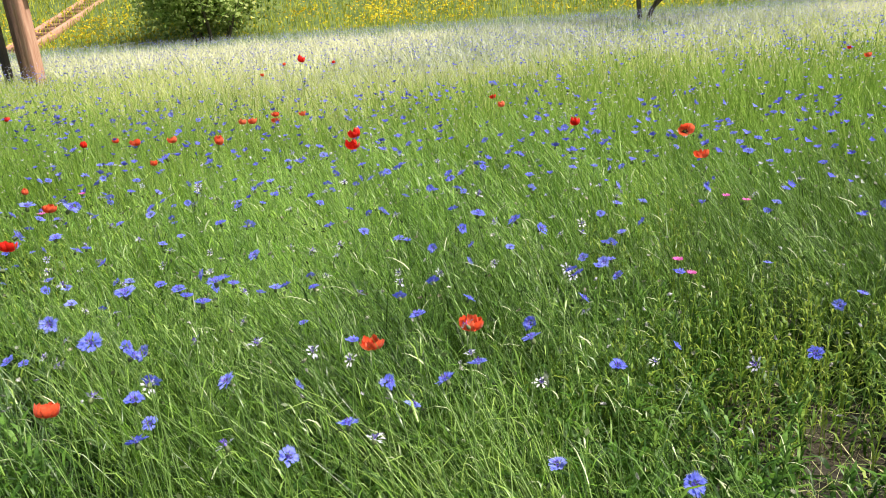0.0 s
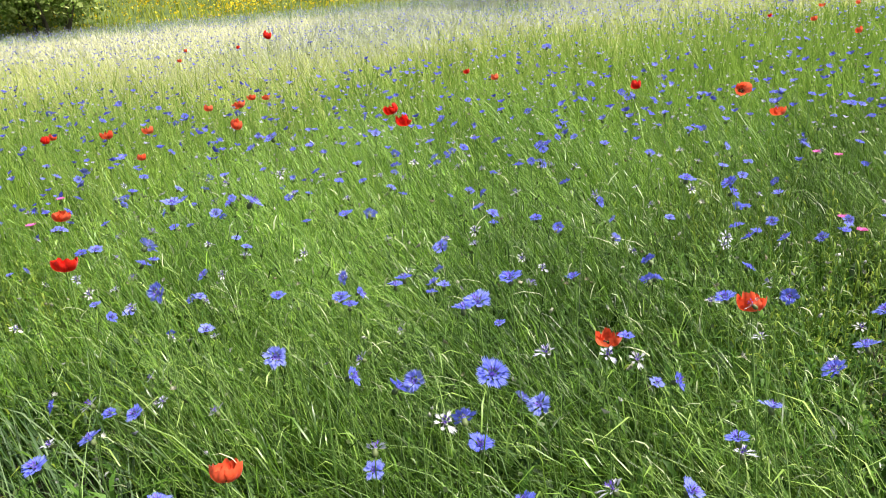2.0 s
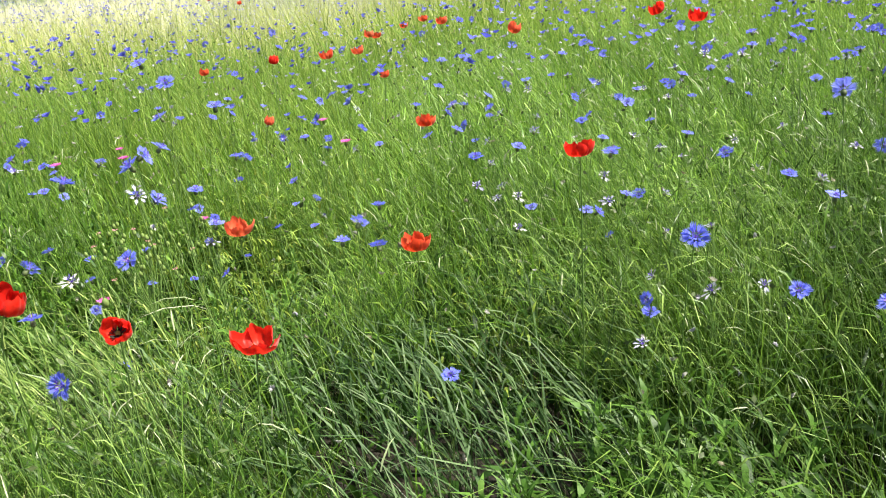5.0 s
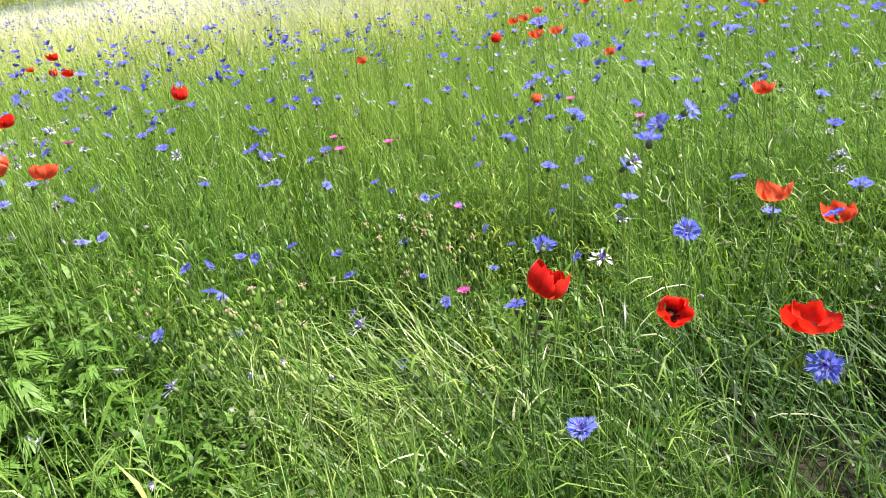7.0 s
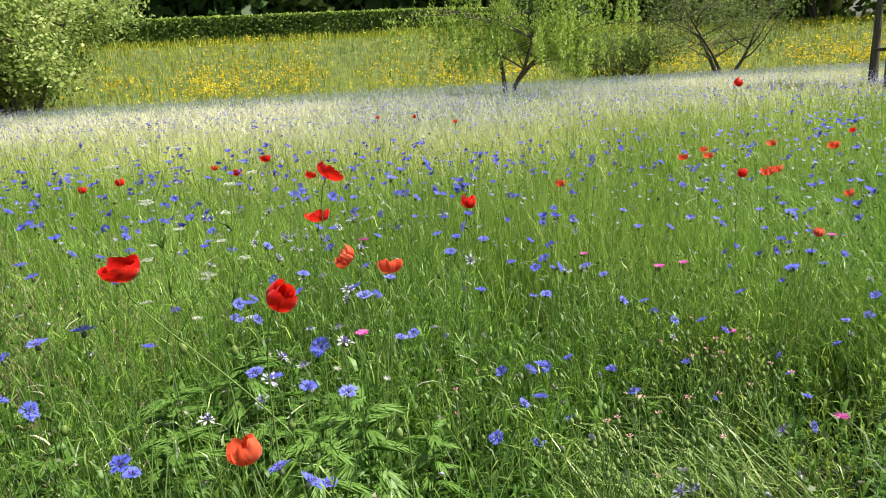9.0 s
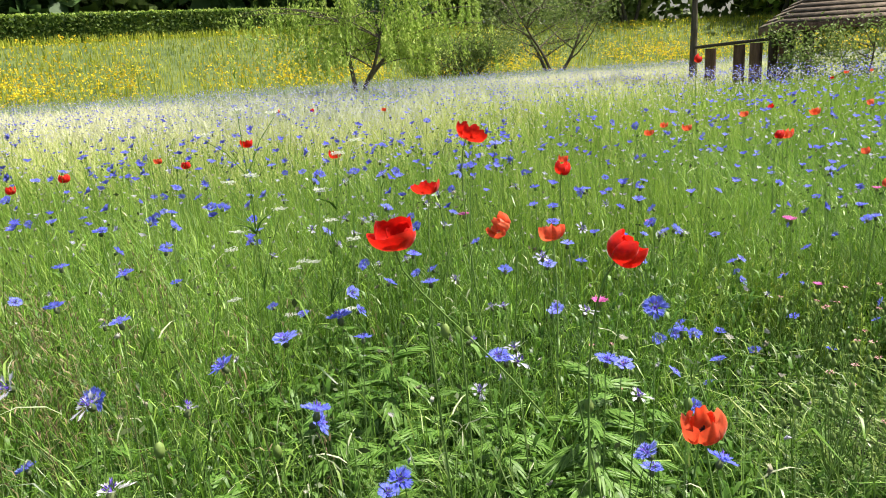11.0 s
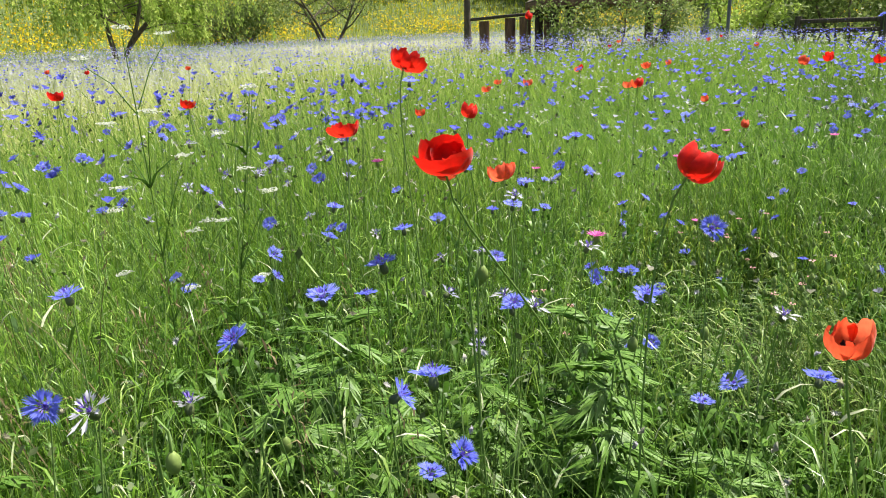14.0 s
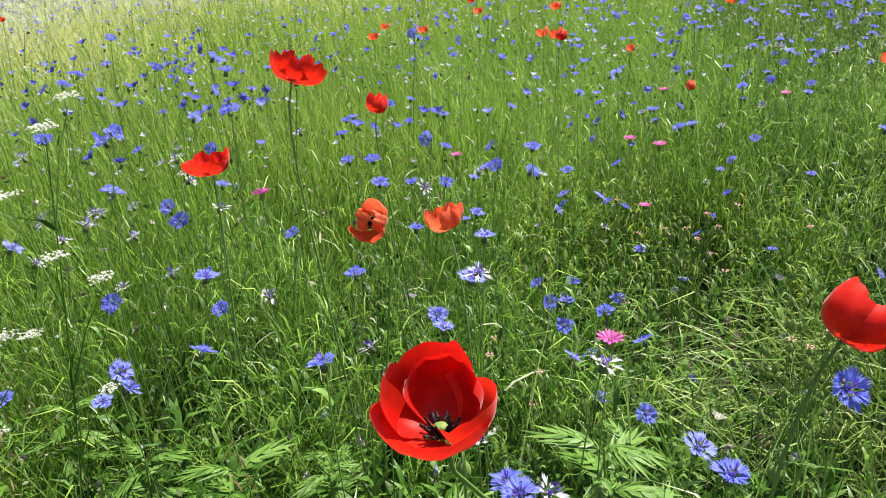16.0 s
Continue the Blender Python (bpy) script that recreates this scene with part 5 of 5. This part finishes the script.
def petal_flower(name, label, category, group, x, y, z, mat, r, petals, seed, calyx=0.004):
    """A small flower with separate petals on a green egg-shaped calyx."""
    rr = np.random.default_rng(seed)
    base = np.array([x + rr.normal(0, 0.03), y + rr.normal(0, 0.03), 0])
    ob = thing(name, base, label, category, group)
    h = np.array([x, y, z]) - base
    heap = Heap()
    flower_stem(heap, h - (0, 0, 0.014), rr)
    part("stem", heap.mesh("stem", STEM, True), ob)
    heap = Heap()
    lathe(heap, [(0.0006, -0.015), (calyx, -0.011), (calyx * 1.1, -0.006), (calyx * 0.5, 0)], 8, h)
    part("calyx", heap.mesh("calyx", POD, True), ob)
    heap = Heap()
    florets(heap, petals, r * 0.15, r, 0, r * 0.25, r * 0.35, rr, 3)
    heap.v = [np.concatenate(heap.v) + h]
    part("corolla", heap.mesh("corolla", mat), ob)


for n, (x, y, z) in enumerate(((0.710, 2.021, 0.727), (0.858, 1.406, 0.535), (0.588, 1.858, 0.767), (0.889, 2.079, 0.480), (3.98, 1.83, 0.687), (4.02, 1.80, 0.657), (4.15, 2.50, 0.707), (4.22, 2.48, 0.697), (0.50, 2.45, 0.655), (1.30, 2.30, 0.719), (-0.18, 1.43, 0.773), (-0.25, 2.15, 0.814), (1.42, 1.95, 0.727))):
    petal_flower("pink_cornflower", "magenta pink cornflower on a thin green stem", "cornflower", "pink cornflowers", x, y, z, PINK, 0.017, 10, n, 0.005)


def cowherb(x, y, top, seed):
    """A forked plant with swollen pale calyces, some of them in flower."""
    rr = np.random.default_rng(seed)
    ob = thing("cowherb", (x, y, 0), "pale green cowherb with swollen calyces and small pink flowers", "wildflower", "pale pink cowherbs")
    fork = np.array([rr.normal(0, 0.03), rr.normal(0, 0.03), top * 0.55])
    heap = Heap()
    tube(heap, [(0, 0, 0), fork * 0.5 + (0.006, 0.004, 0), fork], (0.0022, 0.0019, 0.0016), 5)
    part("stem", heap.mesh("stem", STEM, True), ob)
    for k in range(6):
        a = k * 1.05 + rr.uniform(-0.4, 0.4)
        end = fork + np.array([math.cos(a), math.sin(a), 0]) * rr.uniform(0.03, 0.10) + (0, 0, top * rr.uniform(0.25, 0.45))
        heap = Heap()
        tube(heap, [fork, fork * 0.5 + end * 0.5 - (0, 0, 0.012), end], (0.0014, 0.0011, 0.0009), 4)
        part("branch", heap.mesh("branch", STEM, True), ob)
        heap = Heap()
        lathe(heap, [(0.0008, 0), (0.0046, 0.003), (0.0062, 0.008), (0.0048, 0.013), (0.0022, 0.017), (0.0012, 0.0185)], 7, end)
        part("calyx", heap.mesh("calyx", POD, True), ob)
        if (k + 2 * seed) % 6 == 0:
            heap = Heap()
            trumpets(heap, 5, 0.003, 0.0095, 0.0, 0.002, 0.0034, rr, 3, 0.15)
            heap.v = [np.concatenate(heap.v) + end + (0, 0, 0.019)]
            part("corolla", heap.mesh("corolla", BLUSH), ob)
    for k in range(4):
        heap = Heap()
        heap.add(*blades(fork[None] * (0.4 + 0.2 * k), rr.uniform(0.03, 0.06, 1), rr.uniform(0.006, 0.011, 1), rr.normal(0, 0.7, (1, 2))))
        part("leaf", heap.mesh("leaf", STEM), ob)


spot = np.random.default_rng(9)
for n in range(24):
    x, y, top = ((spot.normal(0.42, 0.12), spot.normal(1.36, 0.08), spot.uniform(0.50, 0.64)), (spot.normal(0.80, 0.12), spot.normal(1.86, 0.10), spot.uniform(0.45, 0.62)), (spot.normal(-0.05, 0.1), spot.normal(1.76, 0.08), spot.uniform(0.45, 0.58)))[(0, 1, 1, 0, 1, 2)[n % 6]]
    cowherb(x, y, top, n)


def umbel_plant(x, y, top, lean, seed, heads=5):
    """A tall branching plant with flat white heads."""
    rr = np.random.default_rng(seed)
    ob = thing("wild_carrot", (x, y, 0), "tall umbel plant with flat white flower heads and a dark stem", "wildflower", "white umbel plants")
    heap = Heap()
    tip = np.array([lean[0], lean[1], top])
    s = np.linspace(0, 1, 9)[:, None]
    main = s * tip + np.sin(s * 3.1) * np.array([0.012, 0.01, 0])
    tube(heap, main, np.linspace(0.0019, 0.0009, 9), 6)
    ends = [tip]
    for k in range(heads):
        i = 4 + k % 4
        a = k * 2.4 + rr.uniform(-0.3, 0.3)
        e = main[i] + np.array([math.cos(a) * rr.uniform(0.04, 0.13), math.sin(a) * rr.uniform(0.03, 0.09), rr.uniform(0.08, 0.19)])
        arm = Heap()
        tube(arm, [main[i], main[i] * 0.5 + e * 0.5 + (0, 0, 0.015), e], (0.0013, 0.001, 0.0008), 5)
        part("branch", arm.mesh("branch", LUSH, True), ob)
        ends.append(e)
    part("stem", heap.mesh("stem", LUSH, True), ob, "dark green main stem")
    for i in rr.integers(1, 8, 10):
        leaf = Heap()
        leaf.add(*blades(main[i:i + 1], rr.uniform(0.04, 0.08, 1), rr.uniform(0.004, 0.010, 1), rr.normal(0, 0.8, (1, 2))))
        part("leaf", leaf.mesh("leaf", WEED), ob)
    for e in ends:
        rays, white, spokes = Heap(), Heap(), []
        rays.v.append(np.array([e]))
        for k in range(14):
            a, r = k * 2.4, 0.015 * math.sqrt((k + 0.5) / 14)
            q = e + (r * math.cos(a), r * math.sin(a), 0.014 + rr.uniform(-0.002, 0.003))
            side = np.array([-math.sin(a), math.cos(a), 0.4]) * 0.0005
            rays.v.append(np.array([q - side, q + side]))
            spokes.append([0, 2 * k + 1, 2 * k + 2])
            white.add(*star_heads(np.array([q + rr.normal(0, 0.003, 3) * (1, 1, 0.3) for _ in range(4)]), 0.0026, 4, 0.3))
        rays.f.append(np.array(spokes))
        u = part("umbel", rays.mesh("umbel", STEM), ob)
        part("blossom", white.mesh("blossom", WHITE), u, "flat white blossom")


umbel_plant(-0.824, 1.988, 1.14, (0.0, 0.0), 1, 10)
umbel_plant(-0.76, 2.10, 1.02, (0.16, -0.10), 2, 7)


# ---- shelter, posts, steps and lamp post ----
def box(heap, a, b, up=(0, 0, 1), w=0.1, d=0.1, bevel=0.012):
    """A squared beam from a to b with chamfered edges."""
    a, b = np.asarray(a, float), np.asarray(b, float)
    t = (b - a) / np.linalg.norm(b - a)
    u = np.cross(t, np.asarray(up, float))
    if np.linalg.norm(u) < 1e-3:
        u = np.cross(t, (1.0, 0, 0))
    u /= np.linalg.norm(u)
    v = np.cross(t, u)
    c = bevel
    prof = [(w / 2 - c, d / 2), (w / 2, d / 2 - c), (w / 2, -d / 2 + c), (w / 2 - c, -d / 2), (-w / 2 + c, -d / 2), (-w / 2, -d / 2 + c), (-w / 2, d / 2 - c), (-w / 2 + c, d / 2)]
    ring = np.array([u * x + v * y for x, y in prof])
    q = [[k, (k + 1) % 8, 8 + (k + 1) % 8, 8 + k] for k in range(8)]
    heap.add(np.concatenate([a + ring, b + ring]), q)
    for o in (0, 8):
        heap.add(np.concatenate([(a if o == 0 else b) + ring]), [[0, 1, 2, 3], [0, 3, 4, 7], [4, 5, 6, 7]])


def beam_part(name, parent, a, b, mat, w, d, origin, label="", up=(0, 0, 1)):
    heap = Heap()
    box(heap, np.array(a) - origin, np.array(b) - origin, up, w, d)
    return part(name, heap.mesh(name, mat), parent, label)


def build_shelter():
    corner = np.array([11.95, 16.50, -0.4])
    o = corner + (2.5, 0.6, 0)
    ob = thing("garden_shelter", o, "brown wooden garden shelter with a hipped shingle roof among bushes", "shelter")
    u, v, up = np.array([0.866, -0.5, 0]), np.array([0.5, 0.866, 0]), np.array([0, 0, 1.0])
    L, D, eave, rise = 4.2, 3.5, 2.15, 1.15

    def at(a, b, z):
        return corner + u * a + v * b + up * z

    for a, b in ((0.35, 0.4), (0.8, 0.4), (3.5, 0.4), (0.35, 3.1), (3.85, 3.1)):
        beam_part("post", ob, at(a, b, 0), at(a, b, eave), DARKWOOD, 0.2, 0.2, o)
    for b in (0.4, 3.1):
        beam_part("beam", ob, at(0.1, b, eave - 0.02), at(L - 0.1, b, eave - 0.02), DARKWOOD, 0.14, 0.18, o)
    # four slopes, each laid in courses of shingles that shorten towards the ridge
    eaves = [at(0, 0, eave), at(L, 0, eave), at(L, D, eave), at(0, D, eave)]
    ridge = [at(1.5, D / 2, eave + rise), at(L - 1.5, D / 2, eave + rise)]
    for p0, p1, r0, r1 in ((eaves[0], eaves[1], ridge[0], ridge[1]), (eaves[1], eaves[2], ridge[1], ridge[1]), (eaves[2], eaves[3], ridge[1], ridge[0]), (eaves[3], eaves[0], ridge[0], ridge[0])):
        out = np.cross(p1 - p0, r0 - p0)
        out /= np.linalg.norm(out)
        for k in range(9):
            f0, f1 = k / 9, min(1.0, (k + 1.2) / 9)
            q = np.array([p0 + (r0 - p0) * f0, p1 + (r1 - p1) * f0, p0 + (r0 - p0) * f1, p1 + (r1 - p1) * f1])
            q[:2] += out * 0.06
            q[2:] += out * 0.02
            q -= o
            heap = Heap()
            heap.add(np.concatenate([q, q - out * 0.05]), [[0, 1, 3, 2], [4, 6, 7, 5], [0, 4, 5, 1], [2, 3, 7, 6], [0, 2, 6, 4], [1, 5, 7, 3]])
            part("shingle_course", heap.mesh("shingle_course", SHINGLE), ob)
        beam_part("fascia", ob, p0 - up * 0.08, p1 - up * 0.08, WOOD, 0.06, 0.2, o)
    # low screen of broad planks beside it
    o = np.array([12.8, 18.9, -0.35])
    ob = thing("plank_screen", o, "weathered reddish plank screen with a sloping top rail", "screen")
    for x, y, h, w in ((12.42, 20.29, 1.70, 0.42), (12.50, 19.01, 1.76, 0.40), (12.45, 18.2, 1.78, 0.42), (13.41, 18.32, 1.80, 0.26)):
        beam_part("plank", ob, (x + 0.1, y - 0.1, -0.4), (x + 0.1, y - 0.1, h - 0.42), WOOD, w, 0.12, o)
    beam_part("top_rail", ob, (12.25, 20.5, 1.34), (12.5, 18.9, 1.40), DARKWOOD, 0.16, 0.09, o)
    beam_part("top_rail", ob, (12.45, 18.9, 1.40), (13.5, 18.2, 1.46), DARKWOOD, 0.16, 0.09, o)


build_shelter()


def build_gate():
    o = np.array([-7.72, 10.66, 0])
    ob = thing("timber_frame", o, "pale brown squared timber frame with a dark roof board", "timber frame")
    beam_part("post", ob, (-7.72, 10.66, 0), (-7.72, 10.66, 3.0), PALEWOOD, 0.22, 0.22, o)
    # added darker strip in place of the pale post's shaded left face
    beam_part("post", ob, (-7.89, 10.60, 0), (-7.89, 10.60, 3.0), WOOD, 0.11, 0.2, o)
    beam_part("post", ob, (-8.75, 10.95, 0), (-8.75, 10.95, 3.0), DARKWOOD, 0.13, 0.13, o)
    beam_part("roof_board", ob, (-10.2, 10.3, 2.2), (-7.5, 10.9, 2.2), DARKWOOD, 0.5, 0.14, o)
    beam_part("roof_board", ob, (-10.2, 10.6, 2.44), (-7.2, 11.2, 2.44), DARKWOOD, 0.5, 0.14, o)


build_gate()


def build_steps():
    foot, head = np.array([-31.4, 31.6, 0.35]), np.array([-33.4, 41.4, 3.35])
    ob = thing("bank_steps", foot, "timber-edged steps climbing the grassy bank", "steps")
    across = np.array([0.85, 0.18, 0])
    for k in (-0.85, 0.85):
        beam_part("rail", ob, foot + across * k, head + across * k, PALEWOOD, 0.26, 0.42, foot)
    for a in range(26):
        at = foot + (head - foot) * (a + 0.5) / 26
        beam_part("tread", ob, at - across * 0.7 - (0, 0, 0.02), at + across * 0.7 - (0, 0, 0.02), WOOD if a % 2 else PALEWOOD, 0.3, 0.2, foot)


build_steps()


def build_lamp_post(x, y, h, girth=1.0):
    ob = thing("lamp_post", (x, y, 0), "slim grey galvanised metal lamp post", "lamp post")
    heap = Heap()
    lathe(heap, [(0.13 * girth, 0), (0.13 * girth, 0.3), (0.1 * girth, 0.35), (0.1 * girth, h - 0.4), (0.06 * girth, h)], 12)
    part("pole", heap.mesh("pole", STEEL, True), ob)
    heap = Heap()
    lathe(heap, [(0.02, h), (0.22, h + 0.05), (0.2, h + 0.14), (0.03, h + 0.2)], 12)
    part("lantern", heap.mesh("lantern", STEEL, True), ob)


build_lamp_post(21.8, 19.1, 4.2)
build_lamp_post(21.1, 17.6, 4.2, 0.6)


def build_fence():
    o = np.array([15.65, 11.41, -0.05])
    ob = thing("rail_fence", o, "low dark wooden fence with two rails", "fence")
    way = np.array([0.55, -0.83, 0])
    for k in range(4):
        p = o + way * 1.8 * k
        beam_part("post", ob, p, p + (0, 0, 1.14), DARKWOOD, 0.12, 0.12, o)
    for z in (0.80, 1.02):
        beam_part("rail", ob, o + (0, 0, z), o + way * 5.4 + (0, 0, z), DARKWOOD, 0.06, 0.1, o)


build_fence()
tree("ivy_bush", (13.25, 15.1, -0.35), "dull green bush growing over the shelter roof", 6, 2.9, 2.2, DULL, 9000, 0.045, 0.1, 0.03, 0.035, 1.3, 0.4, "bush")
tree("thin_tree", (24.5, 21.5, 0.0), "slender young tree beside the shelter", 1, 5.5, 3.5, DULL, 4000, 0.10, 0.1, 0.3, 0.10)
tree("round_bush", (23.0, 18.4, 0.0), "rounded green bush near the lamp post", 4, 3.4, 2.3, WILLOW, 5000, 0.08, 0.1, 0.08, 0.05, 1.2, 0.4, "bush")
tree("round_bush", (21.5, 13.4, 0.0), "tall dull green bush behind the wooden fence", 5, 4.2, 3.6, DULL, 6000, 0.09, 0.1, 0.05, 0.05, 1.2, 0.4, "bush")
tree("round_bush", (28.5, 19.6, 0.0), "rounded dark green bush near the lamp post", 5, 3.6, 3.2, DULL, 6000, 0.10, 0.1, 0.08, 0.05, 1.2, 0.5, "bush")


def brown_plumes():
    """Nodding brown grass panicles on thin stalks at the western end of the path."""
    heap = Heap()
    n = 190
    p = np.stack([R.normal(-1.35, 0.30, n), R.normal(1.95, 0.38, n), np.zeros(n)], 1)
    h = R.uniform(0.55, 0.86, n)
    lean = lean_of(n, (-0.25, 0), 0.2)
    heap.add(*blades(p, h, R.uniform(0.0015, 0.0024, n), lean, 1.4))
    for k in range(16):
        up = 0.80 + 0.2 * (k + R.uniform(0, 1, n)) / 16
        q = p.copy()
        q[:, :2] += lean * (h * up**1.4)[:, None] + R.normal(0, 0.006, (n, 2))
        q[:, 2] += h * up * 0.97
        heap.add(*slips(q, R.uniform(0.010, 0.022, n), R.uniform(0.0018, 0.0034, n), lean + R.normal(0, 0.6, (n, 2))))
    stuff("brown_grass_plumes", heap.mesh("brown_grass_plumes", PLUME), "nodding brown seeding grass plumes among green stems", "grass")


brown_plumes()
